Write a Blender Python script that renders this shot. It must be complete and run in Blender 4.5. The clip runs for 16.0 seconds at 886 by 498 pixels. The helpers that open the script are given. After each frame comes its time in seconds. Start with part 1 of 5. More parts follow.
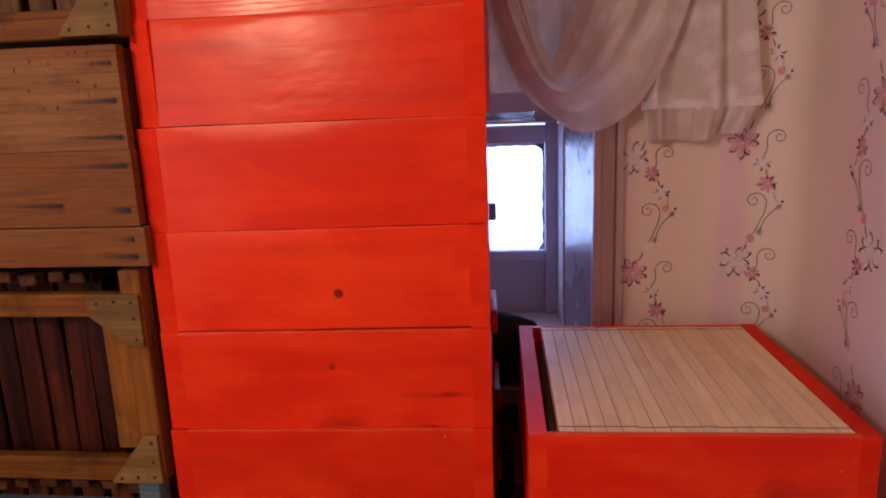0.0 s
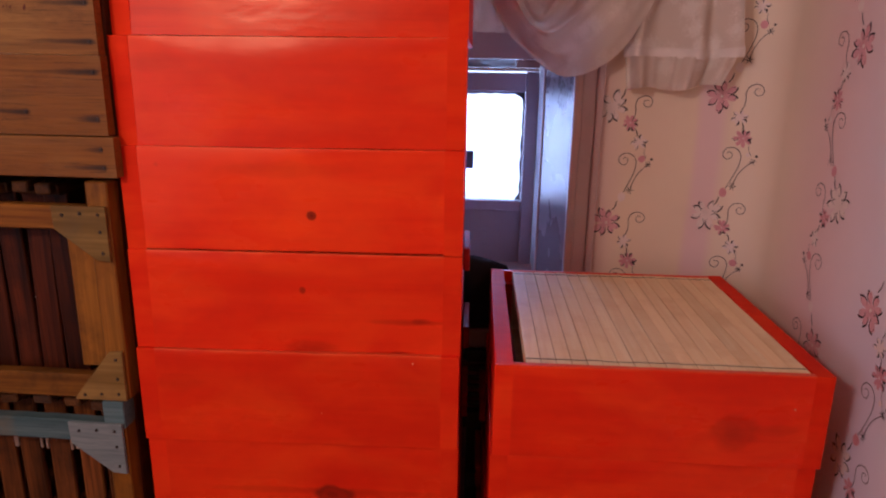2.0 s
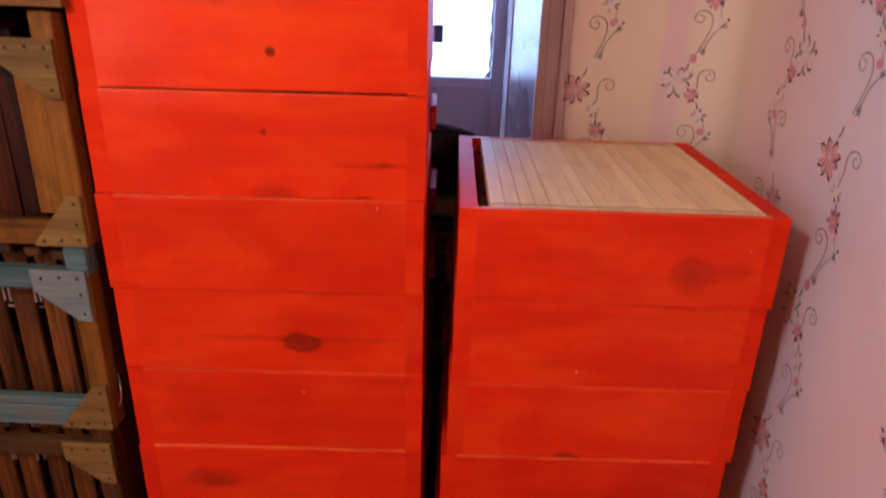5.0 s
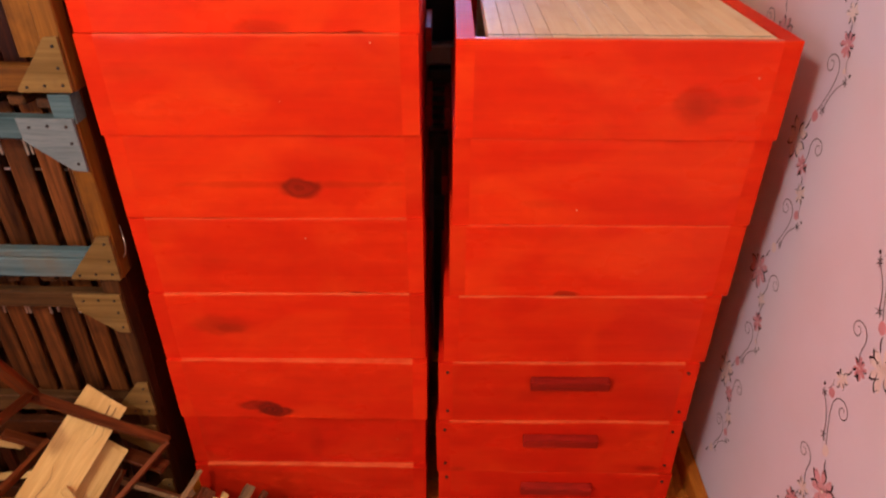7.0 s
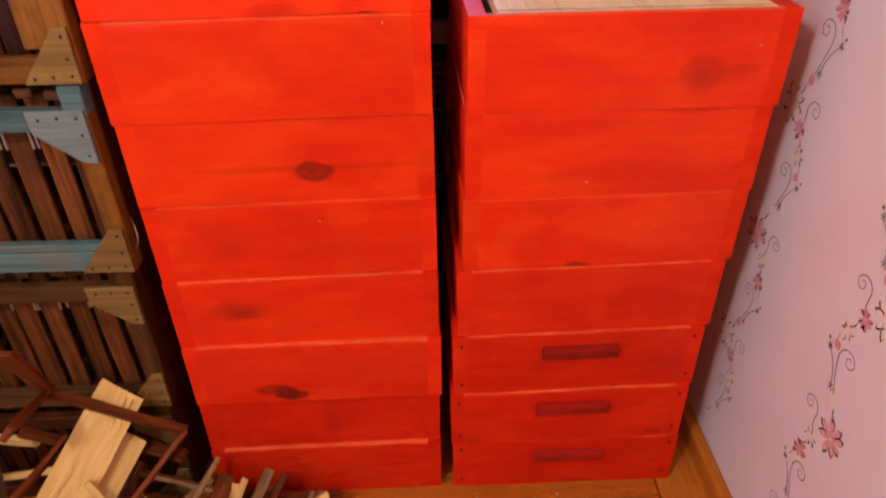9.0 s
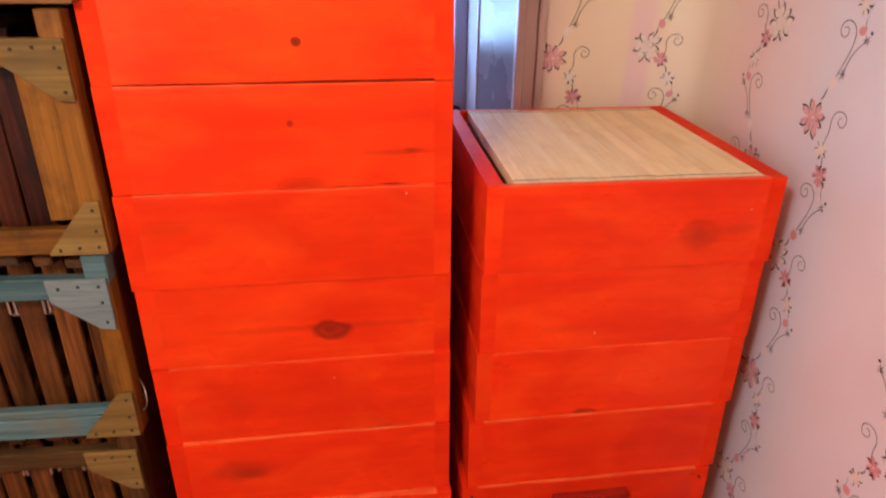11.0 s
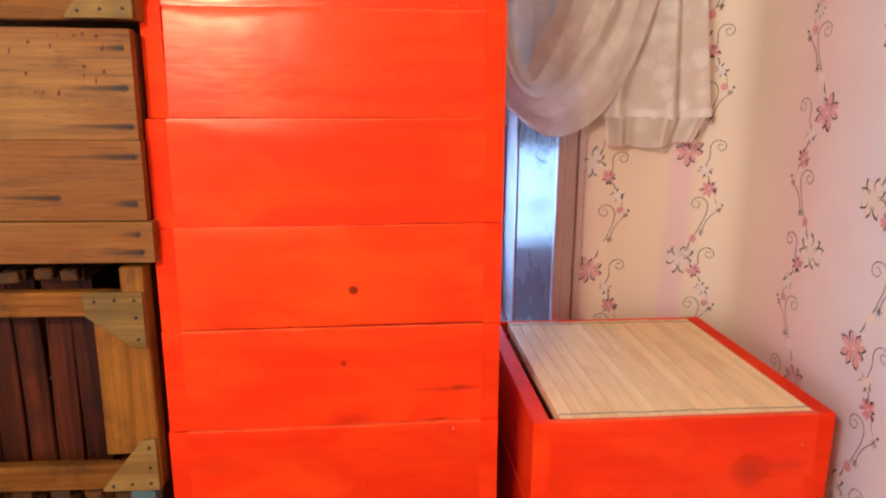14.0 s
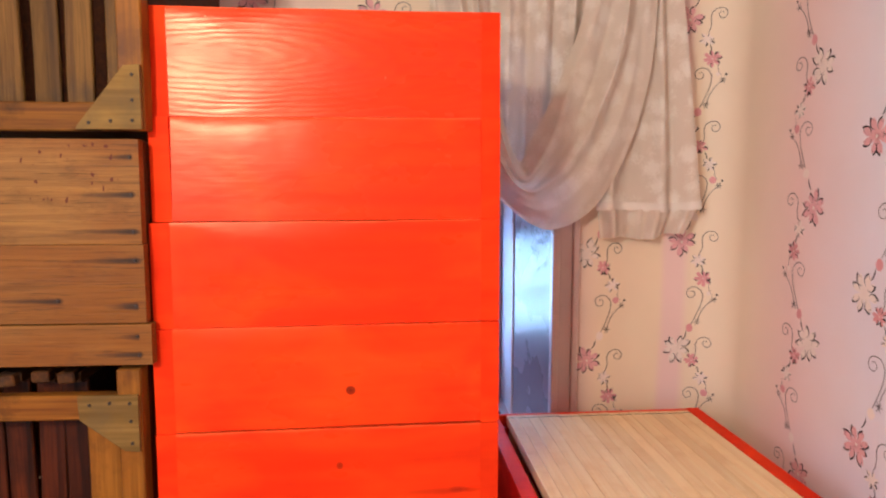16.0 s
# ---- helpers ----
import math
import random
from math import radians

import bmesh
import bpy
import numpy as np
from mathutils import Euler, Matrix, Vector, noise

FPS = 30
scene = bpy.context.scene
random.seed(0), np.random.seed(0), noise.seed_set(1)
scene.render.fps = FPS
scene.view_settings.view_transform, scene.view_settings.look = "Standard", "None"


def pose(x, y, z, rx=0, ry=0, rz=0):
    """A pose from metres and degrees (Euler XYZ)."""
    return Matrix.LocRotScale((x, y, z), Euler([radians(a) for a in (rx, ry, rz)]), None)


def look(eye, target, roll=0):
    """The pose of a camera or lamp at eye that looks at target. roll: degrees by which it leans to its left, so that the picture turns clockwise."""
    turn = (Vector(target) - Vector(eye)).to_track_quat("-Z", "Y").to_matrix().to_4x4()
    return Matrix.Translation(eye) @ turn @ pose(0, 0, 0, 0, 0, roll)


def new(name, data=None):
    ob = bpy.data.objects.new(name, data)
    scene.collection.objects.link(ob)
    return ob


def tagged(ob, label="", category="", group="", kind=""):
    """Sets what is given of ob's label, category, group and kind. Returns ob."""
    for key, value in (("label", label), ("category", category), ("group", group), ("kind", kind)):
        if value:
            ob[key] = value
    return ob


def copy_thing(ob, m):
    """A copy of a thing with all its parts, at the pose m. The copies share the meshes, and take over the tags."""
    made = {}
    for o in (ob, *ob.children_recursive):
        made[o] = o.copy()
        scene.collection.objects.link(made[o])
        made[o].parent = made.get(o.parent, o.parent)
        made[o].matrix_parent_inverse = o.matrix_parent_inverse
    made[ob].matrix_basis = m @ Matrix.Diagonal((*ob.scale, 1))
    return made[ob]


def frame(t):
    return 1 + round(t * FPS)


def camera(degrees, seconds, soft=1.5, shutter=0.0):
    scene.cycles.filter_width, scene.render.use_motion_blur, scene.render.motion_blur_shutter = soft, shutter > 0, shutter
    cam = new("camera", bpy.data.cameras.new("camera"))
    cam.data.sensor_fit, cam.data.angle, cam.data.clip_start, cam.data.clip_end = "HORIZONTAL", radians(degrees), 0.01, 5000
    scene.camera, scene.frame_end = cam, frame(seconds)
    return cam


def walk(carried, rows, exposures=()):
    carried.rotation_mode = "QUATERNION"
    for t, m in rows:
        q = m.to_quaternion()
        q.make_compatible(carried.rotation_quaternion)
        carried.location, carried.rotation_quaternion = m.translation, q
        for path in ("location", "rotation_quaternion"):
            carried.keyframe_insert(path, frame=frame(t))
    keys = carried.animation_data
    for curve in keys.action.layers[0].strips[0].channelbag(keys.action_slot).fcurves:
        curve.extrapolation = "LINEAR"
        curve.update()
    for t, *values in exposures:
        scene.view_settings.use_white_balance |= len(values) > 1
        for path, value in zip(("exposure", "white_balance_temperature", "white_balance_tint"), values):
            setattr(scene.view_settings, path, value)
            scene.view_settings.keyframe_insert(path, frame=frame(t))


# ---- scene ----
from functools import lru_cache

cam = camera(66.7, 16.0, soft=2.1, shutter=0.8)
PATH = [
    (0, (0.242, 0.051, 1.582), (0.033, 1.995, 1.161), -2.1),
    (0.5, (0.242, 0.05, 1.569), (0.049, 1.993, 1.134), -1.6),
    (1, (0.247, 0.05, 1.543), (0.076, 1.986, 1.072), -0.2),
    (1.5, (0.244, 0.049, 1.532), (0.099, 1.98, 1.032), 0.2),
    (2, (0.243, 0.041, 1.526), (0.11, 1.967, 1.005), 1.0),
    (2.5, (0.243, 0.038, 1.517), (0.123, 1.958, 0.972), 1.2),
    (3, (0.241, 0.034, 1.504), (0.13, 1.951, 0.943), 1.8),
    (3.2, (0.237, 0.034, 1.496), (0.134, 1.949, 0.931), 2.1),
    (5.5, (0.265, 0.007, 1.397), (0.235, 1.817, 0.546), 1.3),
    (6, (0.255, 0.005, 1.38), (0.235, 1.761, 0.423), 0.9),
    (6.5, (0.268, 0.0, 1.363), (0.224, 1.721, 0.345), 0.3),
    (7, (0.267, -0.003, 1.356), (0.226, 1.685, 0.285), 0.3),
    (7.5, (0.261, -0.008, 1.35), (0.215, 1.652, 0.235), 0.4),
    (8, (0.263, -0.018, 1.347), (0.207, 1.614, 0.192), 1.1),
    (8.2, (0.248, -0.024, 1.345), (0.215, 1.601, 0.179), 0.6),
    (10.3, (0.106, -0.018, 1.424), (0.267, 1.738, 0.481), 0.3),
    (10.5, (0.086, -0.005, 1.437), (0.277, 1.759, 0.516), 0.5),
    (11, (0.078, 0.006, 1.452), (0.283, 1.803, 0.599), 0.7),
    (11.5, (0.065, 0.014, 1.47), (0.251, 1.839, 0.674), 0.7),
    (12, (0.056, 0.017, 1.512), (0.232, 1.872, 0.785), 0.0),
    (12.5, (0.057, 0.018, 1.557), (0.187, 1.908, 0.917), -0.1),
    (13, (0.057, 0.01, 1.584), (0.165, 1.931, 1.038), -0.7),
    (13.5, (0.057, 0.014, 1.589), (0.161, 1.952, 1.105), -0.5),
    (14, (0.046, 0.019, 1.591), (0.181, 1.967, 1.158), 0.4),
    (14.5, (0.055, 0.014, 1.614), (0.209, 1.974, 1.248), 0.4),
    (15, (0.053, 0.008, 1.623), (0.212, 1.98, 1.324), 0.6),
    (15.5, (0.051, 0.012, 1.632), (0.212, 1.99, 1.384), -0.1),
    (16, (0.046, 0.011, 1.625), (0.19, 1.995, 1.42), 0.1),
]
EXPOSURES = [
    (0.0, -0.31, 6050, 36), (1.5, -0.35, 6050, 36), (3.2, -0.34, 6050, 36), (5.4, 0.31, 6000, 22), (6.5, 0.58, 6000, 20), (8.2, 0.62, 5950, 20),
    (10.4, 0.74, 5850, 9), (13.0, 0.86, 5750, 4), (16.0, 0.80, 5700, 5),
]
walk(cam, [(t, look(eye, target, roll)) for t, eye, target, roll in PATH], EXPOSURES)

# ---- light: a ceiling lamp in the room, daylight in the window ----
world = bpy.data.worlds.new("world")
scene.world = world
world.use_nodes = True
sky = world.node_tree.nodes.new("ShaderNodeTexSky")
sky.sky_type, sky.sun_disc = "NISHITA", False
sky.sun_elevation, sky.sun_rotation = radians(35), radians(200)
world.node_tree.links.new(sky.outputs[0], world.node_tree.nodes["Background"].inputs[0])
world.node_tree.nodes["Background"].inputs[1].default_value = 0.12

LAMP_POWER, DAY_POWER, ROOM_POWER = 47.0, 1.5, 12.5


def lamp(name, kind, power, colour, m, size=0.1, size_y=None):
    data = bpy.data.lights.new(name, kind)
    data.energy, data.color = power, colour
    if kind == "AREA":
        data.shape, data.size, data.size_y = "RECTANGLE", size, size_y or size
    else:
        data.shadow_soft_size = size
    ob = new(name, data)
    ob.matrix_world = m
    return ob


# the ceiling bulb, the sky in the far window, the sky in the room's other window
lamp("ceiling_bulb", "POINT", LAMP_POWER, (1.0, 0.84, 0.64), pose(-0.54, -0.45, 2.06), 0.07)
lamp("window_sky", "AREA", DAY_POWER, (0.30, 0.52, 1.0), look((0.13, 2.085, 1.30), (0.13, 0.0, 1.17)), 0.38, 0.29)
lamp("room_window_sky", "AREA", ROOM_POWER, (0.84, 0.87, 1.0), look((-1.33, -0.9, 1.5), (1.0, 0.4, 1.2)), 0.9, 1.1)

# ---- materials ----


class Mat:
    """A node material under construction."""

    def __init__(self, name):
        self.m = bpy.data.materials.new(name)
        self.m.use_nodes = True
        self.t = self.m.node_tree
        self.b = self.t.nodes["Principled BSDF"]
        self.out = self.t.nodes["Material Output"]

    def node(self, kind, **values):
        n = self.t.nodes.new("ShaderNode" + kind)
        for k, v in values.items():
            if k == "operation":
                n.operation = v
            elif k == "data_type":
                n.data_type = v
            elif k == "blend_type":
                n.blend_type = v
            elif k == "feature":
                n.feature = v
            else:
                n.inputs[k.replace("_", " ")].default_value = v
        return n

    def link(self, a, b):
        self.t.links.new(a, b)

    def coords(self, scale=(1, 1, 1), shift=True):
        """Object coordinates, stretched, and shifted for each object."""
        tc = self.node("TexCoord")
        mp = self.node("Mapping", Scale=scale)
        self.link(tc.outputs["Object"], mp.inputs["Vector"])
        if shift:
            info = self.node("ObjectInfo")
            mul = self.node("Math", operation="MULTIPLY")
            mul.inputs[1].default_value = 37.0
            self.link(info.outputs["Random"], mul.inputs[0])
            self.link(mul.outputs[0], mp.inputs["Location"])
        return mp.outputs[0]

    def noise(self, vec, scale, detail=4.0, rough=0.55, distortion=0.0):
        n = self.node("TexNoise", Scale=scale, Detail=detail, Roughness=rough, Distortion=distortion)
        self.link(vec, n.inputs["Vector"])
        return n.outputs[0]

    def ramp(self, fac, stops):
        r = self.node("ValToRGB")
        el = r.color_ramp.elements
        while len(el) < len(stops):
            el.new(0.5)
        for e, (p, c) in zip(el, stops):
            e.position, e.color = p, (*c, 1) if len(c) == 3 else c
        self.link(fac, r.inputs[0])
        return r.outputs[0]

    def grey(self, fac, lo, hi, p0=0.3, p1=0.7):
        return self.ramp(fac, [(p0, (lo,) * 3), (p1, (hi,) * 3)])

    def mix(self, fac, a, b, blend="MIX"):
        n = self.node("MixRGB", blend_type=blend)
        for sock, v in zip(n.inputs, (fac, a, b)):
            if isinstance(v, (int, float)):
                sock.default_value = v
            elif isinstance(v, tuple):
                sock.default_value = (*v, 1)
            else:
                self.link(v, sock)
        return n.outputs[0]

    def math(self, op, a, b=0.0):
        n = self.node("Math", operation=op)
        for sock, v in zip(n.inputs, (a, b)):
            if isinstance(v, (int, float)):
                sock.default_value = v
            else:
                self.link(v, sock)
        return n.outputs[0]

    def bump(self, height, strength=0.3, distance=0.002):
        n = self.node("Bump", Strength=strength, Distance=distance)
        self.link(height, n.inputs["Height"])
        self.link(n.outputs[0], self.b.inputs["Normal"])

    def set(self, colour=None, rough=None, metal=None, **other):
        for sock, v in (("Base Color", colour), ("Roughness", rough), ("Metallic", metal)):
            if v is None:
                continue
            if isinstance(v, (int, float)):
                self.b.inputs[sock].default_value = v
            elif isinstance(v, tuple):
                self.b.inputs[sock].default_value = (*v, 1)
            else:
                self.link(v, self.b.inputs[sock])
        for k, v in other.items():
            self.b.inputs[k.replace("_", " ")].default_value = v
        return self.m


@lru_cache(None)
def wood(name, dark, light, axis=0, gloss=0.55, stain=0.5, stain_colour=(0.035, 0.025, 0.02), lines=0.55, vary=0.5):
    """Sawn wood with its grain along one axis."""
    k = Mat(name)
    stretch = [20.0, 20.0, 20.0]
    stretch[axis] = 0.75 if stain >= 0.6 else 1.6
    v = k.coords(tuple(stretch))
    grain = k.noise(v, 3.2, 6.0, 0.6, 0.6)
    fine = k.noise(v, 14.0, 3.0, 0.6)
    soft = k.noise(k.coords((1, 1, 1)), 9.0, 6.0, 0.65)
    col = k.ramp(grain, [(0.32, dark), (0.68, light)])
    col = k.mix(k.grey(fine, 0.0, lines, 0.45, 0.75), col, tuple(c * 0.45 for c in dark))
    info = k.node("ObjectInfo")
    tone = k.math("ADD", k.math("MULTIPLY", info.outputs["Random"], vary), 0.95 - vary / 2)
    val = k.node("HueSaturation")
    k.link(tone, val.inputs["Value"])
    k.link(col, val.inputs["Color"])
    col = k.mix(k.math("MULTIPLY", k.grey(soft, 0.0, 1.0, 0.50 if stain >= 0.6 else 0.56, 0.70 if stain >= 0.6 else 0.78), stain), val.outputs[0], stain_colour)
    k.bump(k.math("ADD", grain, k.math("MULTIPLY", fine, 0.4)), 0.35, 0.0015)
    k.b.inputs["Specular IOR Level"].default_value = 0.14
    return k.set(col, k.grey(grain, gloss, gloss + 0.2))


@lru_cache(None)
def red_wood(knots=(), flame=0.0, axis=0, edge=0.0, wear=0.75, stain_shade=1.0, dull=False):
    """Red-orange stained and varnished pine; knots: (x, z, rx, rz, depth) in the board's own metres; edge: height of an
    upper edge coloured lighter, as wear and painted-in highlight; the tone factor: below one for a deeper stain and for
    dimness painted in low down; dull: thinly varnished.
    """
    k = Mat("red_stained_pine")
    stretch = [30.0, 30.0, 30.0]
    stretch[axis] = 1.3
    v = k.coords(tuple(stretch))
    grain = k.noise(v, 1.6, 6.0, 0.6, 0.8)
    fine = k.noise(v, 7.0, 4.0, 0.6)
    broad = k.noise(k.coords((1.2, 1.2, 3.0)), 5.0, 3.0)
    col = k.ramp(grain, [(0.25, (0.74, 0.025, 0.0015)), (0.5, (0.79, 0.033, 0.002)), (0.78, (0.84, 0.045, 0.003))])
    col = k.mix(k.math("MULTIPLY", k.grey(broad, 0.0, 1.0, 0.38, 0.68), 0.55), col, (0.60, 0.017, 0.0015))
    brush = k.noise(k.coords((2.6, 2.6, 5.0)), 2.0, 3.0, 0.5, 0.9)
    col = k.mix(k.grey(brush, 0.0, 0.55, 0.46, 0.74), col, (0.90, 0.070, 0.004))
    streak = k.noise(k.coords(tuple(c * 0.35 for c in stretch)), 2.2, 3.0, 0.55, 0.5)
    col = k.mix(k.grey(streak, 0.0, 0.18 + 0.3 * flame, 0.56, 0.76), col, (0.50, 0.011, 0.0015))
    col = k.mix(k.math("MULTIPLY", k.grey(fine, 0.0, 1.0, 0.55, 0.8), 0.07 + flame * 0.5), col, (0.42, 0.010, 0.004))
    if flame > 0.5:  # growth rings cut through along the board
        tc = k.node("TexCoord")
        mp = k.node("Mapping", Scale=(0.20, 1.0, 1.0), Location=(0.024, 0.0, -0.012))
        k.link(tc.outputs["Object"], mp.inputs["Vector"])
        wv = k.node("TexWave", Scale=40.0, Distortion=4.5, Detail=2.0)
        wv.wave_type = "RINGS"
        wv.rings_direction = "Y"
        wv.inputs["Detail Scale"].default_value = 1.4
        k.link(mp.outputs[0], wv.inputs["Vector"])
        rings = wv.outputs[1]
        col = k.mix(k.grey(rings, 0.0, 0.20, 0.30, 0.9), col, (0.50, 0.012, 0.003))
    else:
        rings = grain
    info = k.node("ObjectInfo")
    val = k.node("HueSaturation")
    k.link(k.math("ADD", k.math("MULTIPLY", info.outputs["Random"], 0.12), 0.95 * stain_shade), val.inputs["Value"])
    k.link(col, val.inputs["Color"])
    col = k.mix(1.0, val.outputs[0], (1.0, stain_shade ** 1.6, stain_shade), "MULTIPLY")
    tc = k.node("TexCoord")
    warp = k.node("TexNoise", Scale=22.0, Detail=3.0)
    k.link(tc.outputs["Object"], warp.inputs["Vector"])
    for x, z, rx, rz, depth in knots:
        mp = k.node("Mapping")
        mp.inputs["Location"].default_value = (-x / rx, 0, -(z - 0.009) / rz)
        mp.inputs["Scale"].default_value = (1 / rx, 0, 1 / rz)
        k.link(tc.outputs["Object"], mp.inputs["Vector"])
        length = k.node("VectorMath", operation="LENGTH")
        k.link(mp.outputs[0], length.inputs[0])
        d = k.math("ADD", length.outputs["Value"], k.math("MULTIPLY", k.math("SUBTRACT", warp.outputs[0], 0.5), 0.95))
        halo = k.ramp(d, [(0.05, (1, 1, 1)), (0.45, (0.62,) * 3), (1.0, (0, 0, 0))])
        sharp = 1.0 if depth > 0.65 else 0.25
        ring = k.ramp(d, [(0.25, (0.75,) * 3), (0.45, (0.5,) * 3), (0.60, (1, 1, 1)), (0.85, (0, 0, 0))])
        col = k.mix(k.math("MULTIPLY", halo, (0.45 if depth > 0.65 and rx > 0.02 else 0.70) * depth), col, (0.20, 0.009, 0.004))
        col = k.mix(k.math("MULTIPLY", ring, 0.72 * depth * sharp), col, (0.060, 0.008, 0.005))
        if depth > 0.65 and rx > 0.02:  # rings round the heart of a large knot
            rings_in = k.math("SINE", k.math("MULTIPLY", d, 24.0))
            col = k.mix(k.math("MULTIPLY", k.math("MULTIPLY", k.grey(rings_in, 0.0, 1.0, 0.2, 0.9), halo), 0.5), col, (0.45, 0.022, 0.006))
    chip = k.noise(k.coords((1, 1, 1)), 75.0, 1.0)
    col = k.mix(k.grey(chip, 0.0, 0.8, 0.835, 0.85), col, (0.80, 0.42, 0.24))
    # upper edge: wear plus the lit bevel's bright line, painted into the colour
    if edge:
        sep = k.node("SeparateXYZ")
        k.link(tc.outputs["Object"], sep.inputs[0])
        worn = k.math("ADD", k.math("MULTIPLY", k.math("SUBTRACT", sep.outputs[2], edge), 170.0), k.math("MULTIPLY", k.noise(k.coords((1, 1, 1)), 16.0, 4.0), 1.5))
        col = k.mix(k.grey(worn, 0.0, wear, 0.05, 0.75), col, (0.86, 0.17, 0.045))
    relief = k.math("ADD", k.math("MULTIPLY", rings, 0.3 + 0.12 * flame), k.math("MULTIPLY", fine, 0.4 + 0.5 * flame))
    k.bump(k.math("ADD", relief, k.math("MULTIPLY", broad, 8.0)), 0.08 + 0.035 * flame, 0.002)
    k.set(col, k.grey(broad, 0.24 - 0.02 * flame, 0.38 - 0.06 * flame) if not dull else 0.55)
    k.b.inputs["Specular IOR Level"].default_value = 0.08 if dull else 0.22 + 0.26 * flame
    k.b.inputs["Specular Tint"].default_value = (1.0, 0.70, 0.46, 1)
    return k.m


@lru_cache(None)
def paint(name, colour, rough=0.5, wear=0.15, bump=0.15):
    """Old brush paint with a little dirt."""
    k = Mat(name)
    v = k.coords((1, 1, 1))
    big = k.noise(v, 6.0, 5.0)
    small = k.noise(v, 60.0, 3.0)
    col = k.mix(k.math("MULTIPLY", k.grey(big, 0.0, 1.0, 0.45, 0.75), wear), colour, tuple(c * 0.55 for c in colour))
    col = k.mix(k.math("MULTIPLY", k.grey(small, 0.0, 1.0, 0.6, 0.8), wear * 0.6), col, tuple(c * 0.4 for c in colour))
    k.bump(small, bump, 0.001)
    return k.set(col, k.grey(big, rough - 0.05, rough + 0.12))


@lru_cache(None)
def plain(name, colour, rough=0.6, metal=0.0):
    k = Mat(name)
    n = k.noise(k.coords((1, 1, 1)), 40.0, 3.0)
    col = k.mix(k.math("MULTIPLY", n, 0.35), colour, tuple(c * 0.6 for c in colour))
    k.b.inputs["Specular IOR Level"].default_value = 0.3
    return k.set(col, rough, metal)


def wallpaper_material(name, axis, stops):
    """Striped paper; stops run along one axis of the wall."""
    k = Mat(name)
    tc = k.node("TexCoord")
    sep = k.node("SeparateXYZ")
    k.link(tc.outputs["Object"], sep.inputs[0])
    lo, hi = stops[0][0], stops[-1][0]
    wob = k.noise(k.coords((1, 1, 1), False), 2.0, 2.0)
    s = k.math("DIVIDE", k.math("SUBTRACT", sep.outputs[axis], lo), hi - lo)
    s = k.math("ADD", s, k.math("MULTIPLY", k.math("SUBTRACT", wob, 0.5), 0.012))
    col = k.ramp(s, [((p - lo) / (hi - lo), c) for p, c in stops])
    blot = k.noise(k.coords((1, 1, 1), False), 3.5, 4.0)
    col = k.mix(k.grey(blot, 0.0, 0.22, 0.42, 0.75), col, (0.60, 0.42, 0.36))
    weave = k.noise(k.coords((1, 1, 1), False), 240.0, 2.0)
    k.bump(k.math("ADD", weave, k.math("MULTIPLY", blot, 1.5)), 0.12, 0.001)
    return k.set(col, 0.62)


CORNER = (0.80, 0.655, 0.50)
# the right wall's cool daylight is put into its paper: PINK made cooler
CREAM, PINK, COOL_LIT_PINK = (0.80, 0.64, 0.46), (0.78, 0.56, 0.53), (0.72, 0.65, 0.72)
PAPER_BACK = wallpaper_material("wallpaper_back", 0, [(-1.4, PINK), (-0.6, CREAM), (-0.3, PINK), (0.1, CREAM), (0.46, PINK), (0.55, CREAM), (0.69, CREAM), (0.705, PINK), (0.745, PINK), (0.768, CORNER), (0.86, CORNER)])
PAPER_RIGHT = wallpaper_material("wallpaper_right", 1, [(-1.8, COOL_LIT_PINK), (-1.2, CREAM), (-0.9, COOL_LIT_PINK), (-0.2, COOL_LIT_PINK), (0.0, CREAM), (0.3, COOL_LIT_PINK), (1.10, COOL_LIT_PINK), (1.32, PINK), (1.49, CORNER), (1.6, CORNER)])
PAPER_CORNER = wallpaper_material("wallpaper_corner", 0, [(0.7, CORNER), (0.86, CORNER)])
PLASTER = paint("plaster", (0.46, 0.40, 0.33), 0.8, 0.1)
# white paint tinted bluish grey: the backlit sash's shade put into its colour
SHADED_WHITE_PAINT = paint("shaded_white_paint", (0.40, 0.37, 0.46), 0.42, 0.3)
TRIM_PAINT = paint("mauve_white_paint", (0.56, 0.41, 0.38), 0.38, 0.3)
INK, INK_GREY = plain("ink", (0.035, 0.027, 0.03), 0.6), plain("grey_ink", (0.095, 0.062, 0.068), 0.6)
PINK_INK, PINK_DEEP = plain("pink_ink", (0.77, 0.40, 0.42), 0.6), plain("deep_pink_ink", (0.72, 0.32, 0.34), 0.6)
CREAM_INK = plain("cream_ink", (0.84, 0.70, 0.64), 0.6)
PINE = wood("pale_pine", (0.86, 0.58, 0.29), (0.94, 0.72, 0.42), 1, 0.42, 0.60, (0.70, 0.41, 0.18), 0.10, 0.17)
for shader in PINE.node_tree.nodes:
    if shader.type == "BSDF_PRINCIPLED":  # planed, slightly shiny
        shader.inputs["Specular IOR Level"].default_value = 0.36
FLOOR_WOOD = wood("floor_paint", (0.44, 0.110, 0.006), (0.58, 0.160, 0.009), 0, 0.3, 0.35, (0.14, 0.05, 0.02))
SKIRT_WOOD = wood("skirting_paint", (0.46, 0.135, 0.012), (0.58, 0.185, 0.016), 1, 0.3, 0.2, (0.16, 0.06, 0.02))
CRATE_WOOD = wood("crate_wood", (0.112, 0.033, 0.0038), (0.258, 0.096, 0.0110), 0, 0.5, 0.92, (0.022, 0.010, 0.004), 0.4)
